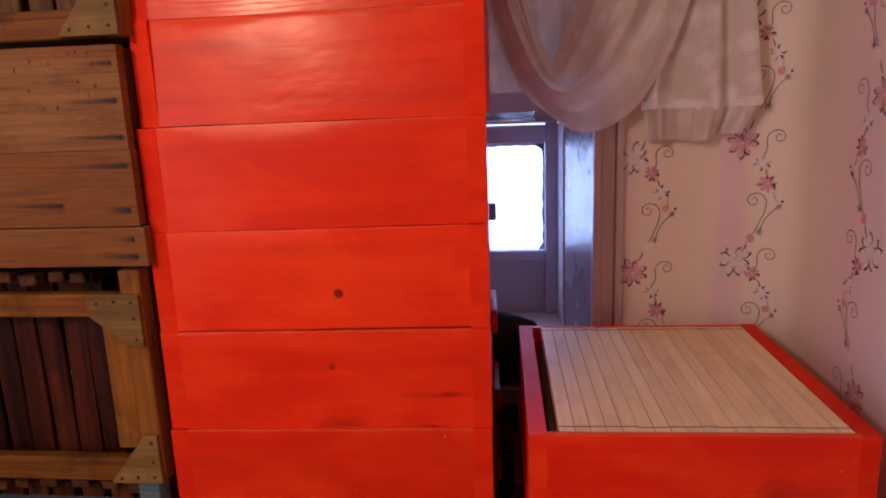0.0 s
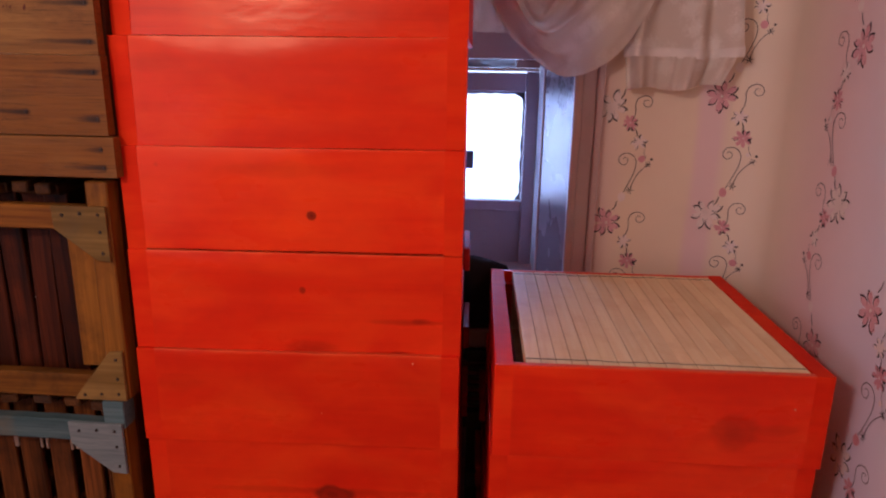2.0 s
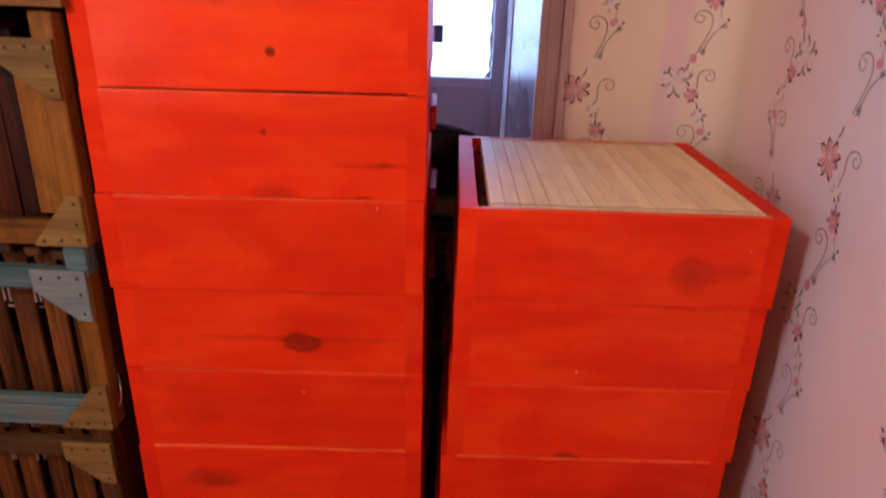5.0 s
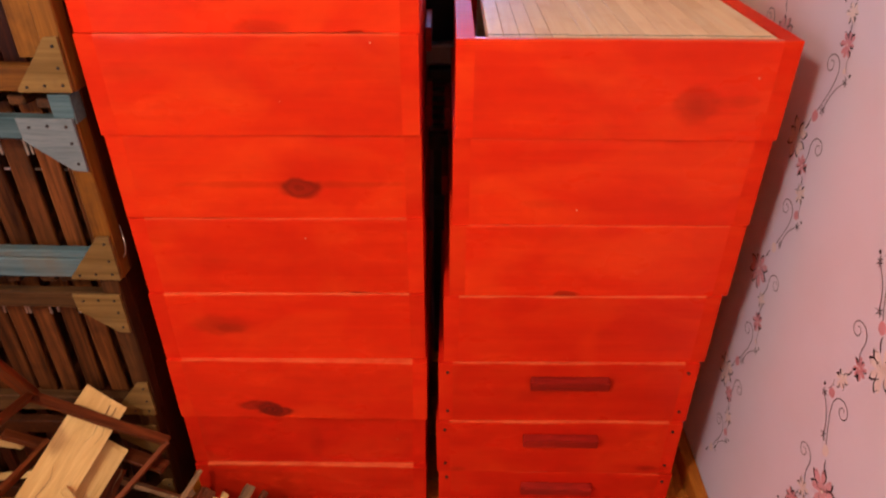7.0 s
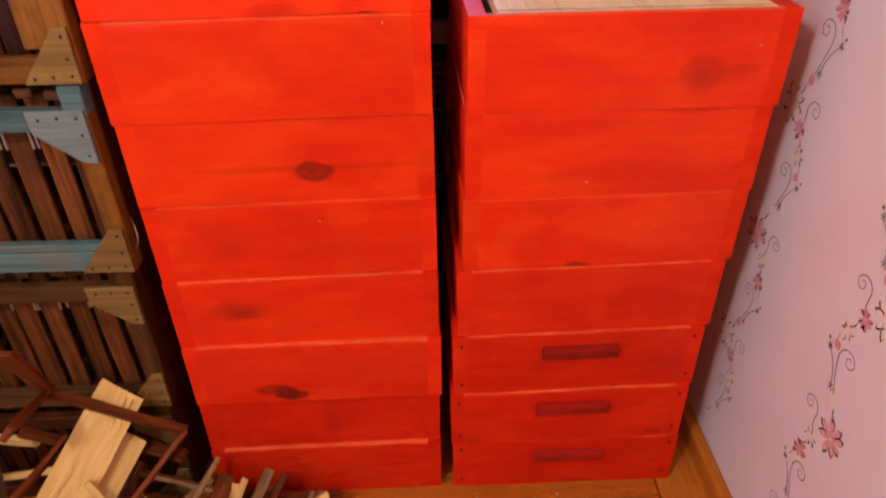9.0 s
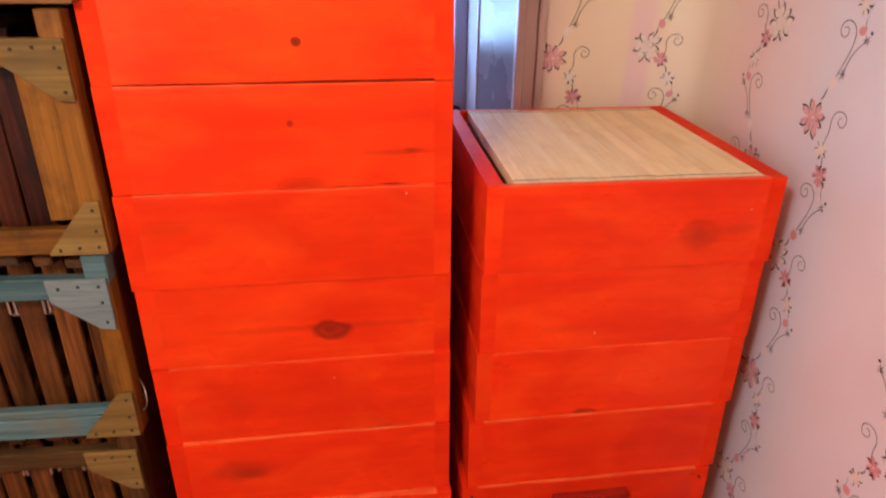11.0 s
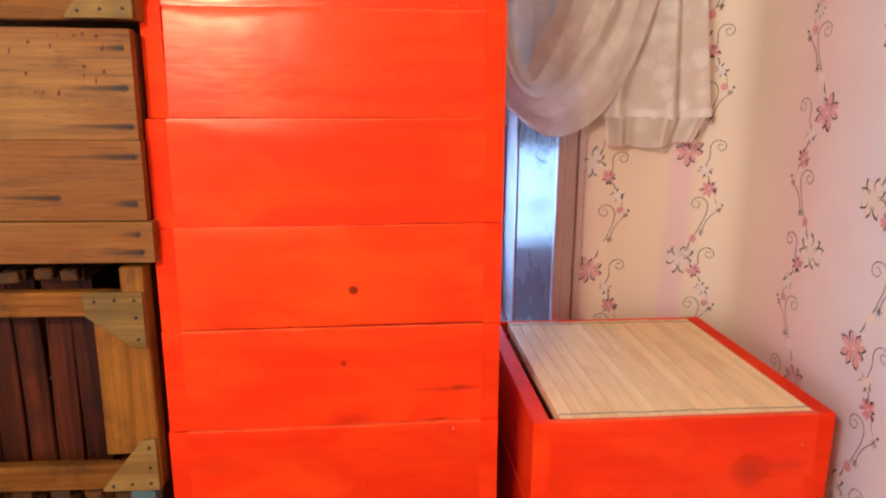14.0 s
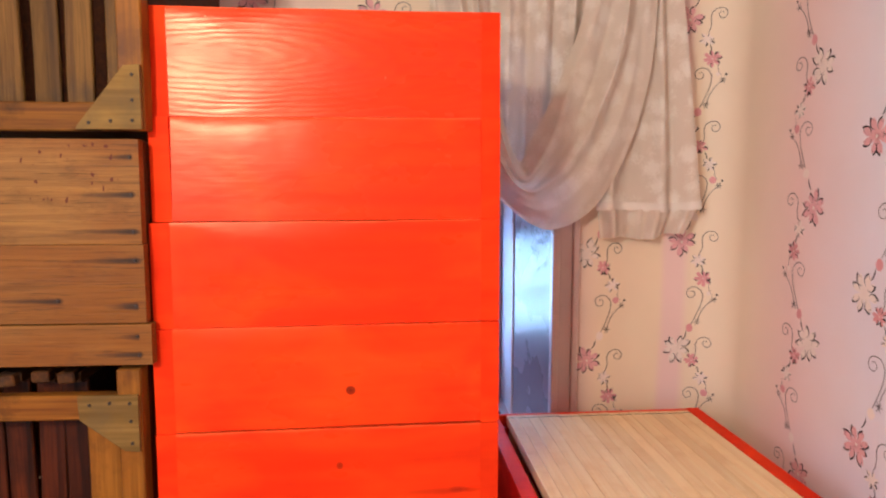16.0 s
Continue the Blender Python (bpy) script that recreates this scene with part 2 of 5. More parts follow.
# rails of the crate above the lowest, toned darker than CRATE_WOOD
LOW_CRATE_WOOD = wood("low_crate_wood", (0.0400, 0.0152, 0.0040), (0.1200, 0.0528, 0.0144), 0, 0.6, 0.7, (0.03, 0.015, 0.007))
CRATE_UP = wood("crate_wood_upright", (0.145, 0.046, 0.0045), (0.285, 0.105, 0.0115), 2, 0.42, 0.75, (0.06, 0.020, 0.006), 0.4)
# CRATE_UP darkened: dimmer light on the two lowest crates put into the colour
DIM_UPRIGHT = wood("dim_upright_wood", (0.062, 0.020, 0.005), (0.150, 0.056, 0.013), 2, 0.55, 0.7, (0.03, 0.012, 0.006))
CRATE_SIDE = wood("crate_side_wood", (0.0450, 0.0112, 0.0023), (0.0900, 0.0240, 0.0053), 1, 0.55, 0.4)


def weathered_planks():
    """Sawn boards of a crate face, in the crate's own metres: silvery middle, rust streaks that run from nails at one end, dark spatter."""
    k = Mat("weathered_planks")
    tc = k.node("TexCoord")
    sep = k.node("SeparateXYZ")
    k.link(tc.outputs["Object"], sep.inputs[0])
    v = k.coords((2.2, 20.0, 90.0))
    grain = k.noise(v, 1.8, 8.0, 0.62, 0.6)
    fine = k.noise(v, 5.0, 5.0, 0.7, 0.5)
    cloud = k.noise(k.coords((0.9, 1, 2.0)), 2.2, 4.0, 0.55)
    col = k.ramp(grain, [(0.25, (0.170, 0.052, 0.006)), (0.5, (0.225, 0.074, 0.009)), (0.75, (0.280, 0.100, 0.013))])
    grey = k.math("MULTIPLY", k.grey(cloud, 0.0, 1.0, 0.44, 0.60), 0.85)
    col = k.mix(grey, col, k.ramp(grain, [(0.3, (0.215, 0.092, 0.020)), (0.7, (0.345, 0.165, 0.040))]))
    col = k.mix(k.grey(fine, 0.0, 0.80, 0.53, 0.68), col, (0.060, 0.020, 0.005))
    wide = k.noise(k.coords((0.7, 4.0, 16.0)), 2.0, 3.0, 0.5, 0.6)
    col = k.mix(k.grey(wide, 0.0, 0.55, 0.58, 0.72), col, (0.080, 0.026, 0.006))
    info = k.node("ObjectInfo")
    val = k.node("HueSaturation")
    k.link(k.math("ADD", k.math("MULTIPLY", info.outputs["Random"], 0.25), 0.66), val.inputs["Value"])
    k.link(col, val.inputs["Color"])
    col = val.outputs[0]
    dirt = k.noise(k.coords((1.0, 1.0, 2.2)), 7.0, 6.0, 0.7)
    col = k.mix(k.grey(dirt, 0.0, 0.70, 0.56, 0.74), col, (0.060, 0.020, 0.005))
    warp = k.noise(k.coords((3.0, 3.0, 12.0)), 9.0, 4.0)
    for x, z, ln, h in ((-0.010, 0.293, 0.055, 0.0050), (-0.010, 0.241, 0.080, 0.0060), (-0.008, 0.190, 0.130, 0.0055), (-0.008, 0.149, 0.140, 0.0055),
                        (-0.010, 0.084, 0.050, 0.0065), (-0.010, 0.041, 0.035, 0.0060), (-0.008, 0.0145, 0.075, 0.0060), (-0.115, 0.093, 0.110, 0.0055)):
        along = k.math("DIVIDE", k.math("SUBTRACT", x, sep.outputs[0]), ln)
        across = k.math("DIVIDE", k.math("SUBTRACT", sep.outputs[2], z), h)
        across = k.math("MULTIPLY", across, across)
        ahead = k.math("MULTIPLY", k.math("MINIMUM", along, 0.0), -14.0)
        d = k.math("ADD", k.math("ADD", k.math("ABSOLUTE", along), ahead), k.math("ADD", across, k.math("MULTIPLY", k.math("SUBTRACT", warp, 0.5), 0.9)))
        col = k.mix(k.ramp(d, [(0.05, (0.93,) * 3), (0.30, (0.72,) * 3), (1.0, (0, 0, 0))]), col, (0.022, 0.011, 0.007))
    spots = k.noise(k.coords((1.0, 1.0, 0.55), False), 120.0, 2.0)
    where = k.math("MULTIPLY", k.math("GREATER_THAN", sep.outputs[2], 0.23), k.math("GREATER_THAN", sep.outputs[0], -0.16))
    col = k.mix(k.math("MULTIPLY", k.grey(spots, 0.0, 0.9, 0.65, 0.69), where), col, (0.085, 0.012, 0.006))
    k.bump(k.math("ADD", grain, k.math("MULTIPLY", fine, 0.8)), 0.5, 0.0018)
    k.b.inputs["Specular IOR Level"].default_value = 0.2
    return k.set(col, k.grey(grain, 0.45, 0.62))


PLANK_WOOD = weathered_planks()
PLY = wood("gusset_ply", (0.1317, 0.0668, 0.0146), (0.2582, 0.1469, 0.0406), 0, 0.6, 0.6, (0.10, 0.065, 0.03), 0.15, 0.3)
BLUE_WOOD = wood("blue_painted_wood", (0.0648, 0.1170, 0.1233), (0.1350, 0.2025, 0.2088), 0, 0.5, 0.6, (0.15, 0.11, 0.06))
BLUE_PLY = wood("blue_painted_ply", (0.1685, 0.2009, 0.2009), (0.2462, 0.2722, 0.2657), 0, 0.5, 0.4, (0.22, 0.17, 0.10))
BAR_DARK = wood("dark_frame_wood", (0.0096, 0.0024, 0.0008), (0.0800, 0.0144, 0.0032), 2, 0.42, 0.75, (0.010, 0.004, 0.003), 0.6, 0.6)
BAR_BROWN = wood("brown_frame_wood", (0.026, 0.0065, 0.0018), (0.190, 0.056, 0.011), 2, 0.45, 0.65, (0.02, 0.008, 0.004), 0.55, 0.6)
BAR_PALE = wood("pale_frame_wood", (0.0562, 0.0212, 0.0050), (0.1872, 0.0905, 0.0225), 2, 0.5, 0.6)
LUG_WOOD = wood("lug_wood", (0.03, 0.010, 0.003), (0.135, 0.048, 0.012), 1, 0.5, 0.8)
STICK_RED = wood("reddish_stick", (0.07, 0.014, 0.003), (0.21, 0.050, 0.010), 0, 0.45, 0.5)
STICK_PALE = wood("fresh_split_wood", (0.60, 0.35, 0.105), (0.76, 0.50, 0.175), 0, 0.55, 0.25, (0.34, 0.18, 0.07), 0.25, 0.22)
STICK_BROWN = wood("weathered_stick", (0.20, 0.105, 0.045), (0.38, 0.21, 0.09), 0, 0.6, 0.5)
# laths stained darker red; their under-lit fronts are put into this tone too
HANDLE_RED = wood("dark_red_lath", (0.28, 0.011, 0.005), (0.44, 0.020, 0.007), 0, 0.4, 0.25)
METAL = plain("tin", (0.52, 0.46, 0.38), 0.35, 0.8)
NAIL = plain("rusty_nail", (0.035, 0.022, 0.017), 0.6, 0.2)
BLACK = plain("black_plastic", (0.028, 0.024, 0.026), 0.35)
DARK_CLOTH = plain("black_cloth", (0.015, 0.014, 0.016), 0.9)
GREY_BOARD = paint("grey_board", (0.34, 0.24, 0.22), 0.6)
DUST = plain("plaster_dust", (0.66, 0.55, 0.44), 0.9)


def lace_material(name, holes, motif):
    k = Mat(name)
    v = k.coords((1, 1, 1), False)
    cells = k.node("TexVoronoi", Scale=21.0, feature="F1")
    k.link(v, cells.inputs["Vector"])
    petals = k.noise(v, 85.0, 4.0, 0.65, 1.6)
    flower = k.math("MULTIPLY", k.grey(k.math("ADD", cells.outputs["Distance"], k.math("MULTIPLY", petals, 0.9)), 1.0, 0.0, 0.72, 1.0), motif)
    net = k.node("TexVoronoi", Scale=420.0, feature="DISTANCE_TO_EDGE")
    k.link(v, net.inputs["Vector"])
    thread = k.math("LESS_THAN", net.outputs["Distance"], 0.16)
    cover = k.math("MAXIMUM", k.math("MULTIPLY", flower, 0.93), k.math("MAXIMUM", k.math("MULTIPLY", thread, 0.85), 1.0 - holes))
    k.set(k.mix(k.math("MULTIPLY", flower, 1.0), (0.72, 0.61, 0.51), (0.88, 0.80, 0.71)) if motif > 0.5 else (0.82, 0.70, 0.60), 0.9)
    trans = k.node("BsdfTranslucent", Color=(0.66, 0.55, 0.47, 1))
    clear = k.node("BsdfTransparent")
    a, b = k.node("MixShader"), k.node("MixShader")
    a.inputs[0].default_value = 0.25
    k.link(k.b.outputs[0], a.inputs[1])
    k.link(trans.outputs[0], a.inputs[2])
    k.link(cover, b.inputs[0])
    k.link(clear.outputs[0], b.inputs[1])
    k.link(a.outputs[0], b.inputs[2])
    k.link(b.outputs[0], k.out.inputs["Surface"])
    k.bump(k.math("ADD", flower, petals), 0.4, 0.001)
    return k.m


def lit_ledge_glass():
    """Streaked see-through strip that stands in for a glossy ledge lit by daylight."""
    k = Mat("lit_ledge_glass")
    streak = k.noise(k.coords((2.0, 1.0, 26.0), False), 7.0, 4.0, 0.6)
    k.set(k.ramp(streak, [(0.35, (0.30, 0.28, 0.30)), (0.65, (0.55, 0.55, 0.58))]), 0.3)
    clear = k.node("BsdfTransparent", Color=(0.80, 0.88, 0.95, 1))
    m = k.node("MixShader")
    k.link(k.grey(streak, 0.96, 0.62, 0.40, 0.62), m.inputs[0])
    k.link(clear.outputs[0], m.inputs[1])
    k.link(k.b.outputs[0], m.inputs[2])
    k.link(m.outputs[0], k.out.inputs["Surface"])
    return k.m


LEDGE_STRIP = lit_ledge_glass()
LACE = lace_material("cream_lace", 0.07, 1.0)
TULLE = lace_material("cream_tulle", 0.08, 0.6)
HEM = plain("cream_satin_hem", (0.76, 0.66, 0.58), 0.6)


def glow(name, colour, power):
    k = Mat(name)
    e = k.node("Emission", Color=(*colour, 1), Strength=power)
    k.link(e.outputs[0], k.out.inputs["Surface"])
    return k.m


DAYLIGHT = glow("bright_sky", (0.52, 0.74, 1.0), 3.3)


def glass_material():
    k = Mat("window_glass")
    k.set((1, 1, 1), 0.03, Transmission_Weight=1.0, IOR=1.45)
    return k.m


GLASS = glass_material()

# ---- building helpers ----


def mesh_of(bm, material, name="mesh"):
    me = bpy.data.meshes.new(name)
    bm.to_mesh(me)
    bm.free()
    for m in material if isinstance(material, (list, tuple)) else [material]:
        me.materials.append(m)
    return me


def part(name, bm, material, parent, label="", at=None):
    """One mesh object under a thing or a part."""
    ob = new(name, bm if isinstance(bm, bpy.types.Mesh) else mesh_of(bm, material, name))
    ob.parent = parent
    if at is not None:
        ob.matrix_basis = at
    return tagged(ob, label) if label else ob


def thing(name, m, label, category, group="", kind=""):
    ob = new(name)
    ob.empty_display_size = 0.05
    ob.matrix_basis = m
    return tagged(ob, label, category, group, kind)


def block(size, bevel=0.0015, segments=1, rough=0.0, seed=0, cuts=0, axis=0):
    """A block about its own centre, with eased edges, and uneven where rough is given."""
    bm = bmesh.new()
    bmesh.ops.create_cube(bm, size=1.0)
    bmesh.ops.scale(bm, vec=size, verts=bm.verts)
    if cuts:
        edges = [e for e in bm.edges if abs((e.verts[0].co - e.verts[1].co)[axis]) > size[axis] * 0.9]
        bmesh.ops.subdivide_edges(bm, edges=edges, cuts=cuts)
    if bevel:
        sharp = [e for e in bm.edges if len(e.link_faces) == 2 and e.calc_face_angle() > 0.5]
        bmesh.ops.bevel(bm, geom=sharp, offset=bevel, segments=segments, affect="EDGES", profile=0.6)
    if rough:
        rnd = random.Random(seed)
        off = Vector((rnd.uniform(0, 50), rnd.uniform(0, 50), rnd.uniform(0, 50)))
        for v in bm.verts:
            v.co += rough * Vector(noise.noise_vector(v.co * 9.0 + off))
    return bm


def box_between(lo, hi, bevel=0.002, **more):
    bm = block([b - a for a, b in zip(lo, hi)], bevel, **more)
    bmesh.ops.translate(bm, vec=[(a + b) / 2 for a, b in zip(lo, hi)], verts=bm.verts)
    return bm


def prism(outline, depth, bevel=0.0, axis="y"):
    """An outline in (x, z), given thickness along y from 0 to depth."""
    bm = bmesh.new()
    front = [bm.verts.new((x, 0, z)) for x, z in outline]
    face = bm.faces.new(front)
    if face.normal.y > 0:
        face.normal_flip()
    res = bmesh.ops.extrude_face_region(bm, geom=[face])
    bmesh.ops.translate(bm, vec=(0, depth, 0), verts=[v for v in res["geom"] if isinstance(v, bmesh.types.BMVert)])
    bmesh.ops.recalc_face_normals(bm, faces=bm.faces)
    if bevel:
        bmesh.ops.bevel(bm, geom=list(bm.edges), offset=bevel, segments=1, affect="EDGES")
    return bm


def smooth(ob):
    for p in ob.data.polygons:
        p.use_smooth = True
    return ob


def between(p, q):
    """The pose of a stick whose x axis runs from p to q, and its length."""
    p, q = Vector(p), Vector(q)
    d = q - p
    turn = d.to_track_quat("X", "Z").to_matrix().to_4x4()
    return Matrix.Translation((p + q) / 2) @ turn, d.length


# ---- the room ----
X0, X1, Y0, Y1, ZC = -1.45, 0.855, -1.9, 1.60, 2.55
WIN_X0, WIN_X1, WIN_Z0, WIN_Z1 = -0.12, 0.425, 0.92, 1.90  # the opening in the back wall


def structure(name, bm, material, label, category):
    return tagged(new(name, mesh_of(bm, material, name)), label, category, kind="structure")


def wall_back():
    bm = bmesh.new()
    for lo, hi in (((X0, Y1, 0), (WIN_X0, Y1 + 0.47, ZC)), ((WIN_X1, Y1, 0), (X1 + 0.2, Y1 + 0.47, ZC)),
                   ((WIN_X0, Y1, 0), (WIN_X1, Y1 + 0.47, WIN_Z0)), ((WIN_X0, Y1, WIN_Z1), (WIN_X1, Y1 + 0.47, ZC))):
        b = box_between(lo, hi, 0)
        me = bpy.data.meshes.new("piece")
        b.to_mesh(me)
        b.free()
        bm.from_mesh(me)
    return structure("wall_north", bm, PAPER_BACK, "cream and pink striped wallpaper with floral vines", "wall")


WALL_N = wall_back()
WALL_E = structure("wall_east", box_between((X1, Y0, 0), (X1 + 0.2, Y1, ZC), 0), PAPER_RIGHT, "pink wallpaper with painted flower vines", "wall")
# walls and ceiling out of view, their plaster tone lowered to cut bounce light
structure("wall_west", box_between((X0 - 0.2, Y0, 0), (X0, Y1 + 0.47, ZC), 0), PLASTER, "plain unseen wall, its plaster darkened to cut bounce light", "wall")
structure("wall_south", box_between((X0 - 0.2, Y0 - 0.2, 0), (X1 + 0.2, Y0, ZC), 0), PLASTER, "plain unseen wall, its plaster darkened to cut bounce light", "wall")
structure("ceiling", box_between((X0 - 0.2, Y0 - 0.2, ZC), (X1 + 0.2, Y1 + 0.47, ZC + 0.1), 0), PLASTER, "plain unseen ceiling in the same darkened plaster", "ceiling")
FLOOR = structure("floor", box_between((X0 - 0.2, Y0 - 0.2, -0.12), (X1 + 0.2, Y1 + 0.47, -0.022), 0), plain("subfloor", (0.03, 0.02, 0.015), 0.9), "orange-brown painted board floor", "floor")

# ---- window: deep recess, sash, casing ----
WINDOW = thing("window_1", pose(0, 0, 0), "old white-painted wooden window in a deep recess", "window", kind="structure")
# white gloss paint darkened to grey: the lower reveal's shade put into its colour
part("reveal", prism([(0, 0), (0.235, -0.046), (0.235, 0.02), (0, 0.02)], 0.98), paint("chipped_gloss_paint_shaded", (0.21, 0.165, 0.19), 0.22, 0.4, 0.35), WINDOW, "glossy white-painted splayed reveal, coloured grey as if in shade",
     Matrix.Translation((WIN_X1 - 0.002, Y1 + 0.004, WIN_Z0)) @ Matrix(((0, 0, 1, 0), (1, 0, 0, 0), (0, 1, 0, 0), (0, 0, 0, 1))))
part("window_sill", box_between((WIN_X0 + 0.002, Y1 - 0.03, WIN_Z0 + 0.001), (WIN_X1 - 0.004, Y1 + 0.465, WIN_Z0 + 0.03), 0.004), TRIM_PAINT, WINDOW)
part("reveal", box_between((0.374, 1.862, WIN_Z0 + 0.031), (0.424, Y1 + 0.469, WIN_Z1), 0.002), paint("glossy_white_paint", (0.80, 0.80, 0.84), 0.12, 0.10), WINDOW, "glossy white inner return beside the sash")
part("inner_stop", box_between((0.3725, 1.841, 0.952), (0.392, 1.8615, 1.506), 0.002), TRIM_PAINT, WINDOW)
SY = 2.03  # the sash's room face


def sash_part(name, x0, x1, z0, z1, y0, y1, material, bevel=0.003, label=""):
    return part(name, box_between((x0, SY + y0, z0), (x1, SY + y1, z1), bevel), material, WINDOW, label)


sash_part("sash_stile", 0.336, 0.373, 0.900, 1.518, 0, 0.034, SHADED_WHITE_PAINT)
sash_part("sash_stile", -0.119, -0.078, 0.900, 1.518, 0, 0.034, SHADED_WHITE_PAINT)
sash_part("sash_rail", -0.0775, 0.3355, 1.461, 1.514, 0, 0.034, SHADED_WHITE_PAINT)
sash_part("sash_rail", -0.0775, 0.3355, 1.113, 1.144, 0.002, 0.034, SHADED_WHITE_PAINT)
sash_part("sash_panel", -0.0775, 0.3355, 0.950, 1.1125, 0.012, 0.030, paint("grey_white_panel", (0.36, 0.32, 0.37), 0.5, 0.25), 0.002, "grey-white painted lower panel")
sash_part("transom_bar", -0.118, 0.373, 1.5185, 1.527, -0.006, 0.034, TRIM_PAINT, 0.002)
# stand-in for a glossy daylit ledge: sky glow let through a streaked strip
LIT_LEDGE = sash_part("pane", -0.078, 0.305, 1.5275, 1.551, 0.018, 0.022, LEDGE_STRIP, 0, "bright strip standing in for a daylit transom ledge")
LIT_LEDGE.visible_shadow = False
sash_part("transom_post", 0.3055, 0.373, 1.5275, 1.551, 0.002, 0.034, TRIM_PAINT, 0.002)
sash_part("transom_board", -0.118, 0.373, 1.5515, 1.895, -0.012, 0.034, TRIM_PAINT, 0.003, "brownish painted upper board")
PANE = sash_part("pane", -0.0775, 0.3355, 1.144, 1.461, 0.018, 0.022, GLASS, 0, "clear window glass")
PANE.visible_shadow = False
sash_part("latch", 0.165, 0.192, 1.239, 1.291, -0.012, 0.017, plain("blue_grey_latch", (0.10, 0.11, 0.16), 0.4), 0.003, "dark metal latch")
# frost and old paint creeping in from the pane's edges
frost = bmesh.new()
rnd = random.Random(4)
for side in range(2):
    n = 40
    edge = []
    for i in range(n + 1):
        u = i / n
        w = 0.004 + 0.010 * abs(noise.noise(Vector((u * 7, side * 5.0, 1.7)))) + 0.016 * max(0.0, abs(u - 0.5) * 2 - 0.86) / 0.14
        edge.append((u, w))
    for (u0, w0), (u1, w1) in zip(edge, edge[1:]):
        if side == 0:
            quad = [(0.335 - w0, 1.145 + 0.315 * u0), (0.335, 1.145 + 0.315 * u0), (0.335, 1.145 + 0.315 * u1), (0.335 - w1, 1.145 + 0.315 * u1)]
        else:
            quad = [(-0.077 + 0.412 * u0, 1.461), (-0.077 + 0.412 * u0, 1.461 - w0), (-0.077 + 0.412 * u1, 1.461 - w1), (-0.077 + 0.412 * u1, 1.461)]
        frost.faces.new([frost.verts.new((x, SY + 0.0165, z)) for x, z in quad])
part("paint_smear", frost, plain("smeared_paint", (0.30, 0.36, 0.44), 0.6), WINDOW, "grey-blue smear along the edge of the glass")
# flaked paint on the splayed reveal
flakes = bmesh.new()
rnd = random.Random(12)
for i in range(46):
    s, z = rnd.uniform(0.02, 0.21), 1.510 - abs(rnd.gauss(0, 0.055))
    a, n, w = rnd.uniform(0.7, 2.0), rnd.uniform(0.006, 0.020), rnd.uniform(0.0012, 0.003)
    corners = [(s + n * math.cos(a) / 2, z + n * math.sin(a) / 2), (s - w * math.sin(a), z + w * math.cos(a)), (s - n * math.cos(a) / 2, z - n * math.sin(a) / 2), (s + w * math.sin(a), z - w * math.cos(a))]
    flakes.faces.new([flakes.verts.new((WIN_X1 - 0.002 - 0.1921 * p - 0.0010, Y1 + 0.004 + 0.9814 * p - 0.0003, q)) for p, q in corners])
part("paint_flakes", flakes, plain("bare_dark_wood", (0.09, 0.06, 0.06), 0.8), WINDOW, "dark spots where paint has flaked off")
# casing round the opening: three stepped mouldings a side
for lo, hi, proud in ((0.420, 0.438, 0.030), (0.438, 0.470, 0.020), (0.470, 0.486, 0.027)):
    part("casing_moulding", box_between((lo + 0.0003, Y1 - proud, 0.86), (hi, Y1 - 0.001, 1.91), 0.004, segments=2), TRIM_PAINT, WINDOW)
part("casing_head", box_between((-0.18, Y1 - 0.031, 1.911), (0.486, Y1 - 0.001, 1.965), 0.004), TRIM_PAINT, WINDOW)
part("casing_moulding", box_between((-0.18, Y1 - 0.03, 0.86), (-0.115, Y1 - 0.001, 1.91), 0.004), TRIM_PAINT, WINDOW)
part("casing_apron", box_between((-0.18, Y1 - 0.024, 0.80), (0.486, Y1 - 0.001, 0.859), 0.004), TRIM_PAINT, WINDOW)
tagged(new("backdrop", mesh_of(box_between((-0.9, 2.35, 0.6), (1.0, 2.36, 2.2), 0), DAYLIGHT)), "overcast daylight outside the window", "sky", kind="structure")

# skirting board along the right wall
structure("baseboard", box_between((X1 - 0.030, Y0, 0.0), (X1 - 0.001, 1.51, 0.055), 0.006, segments=2), SKIRT_WOOD, "orange-brown painted skirting board", "baseboard")

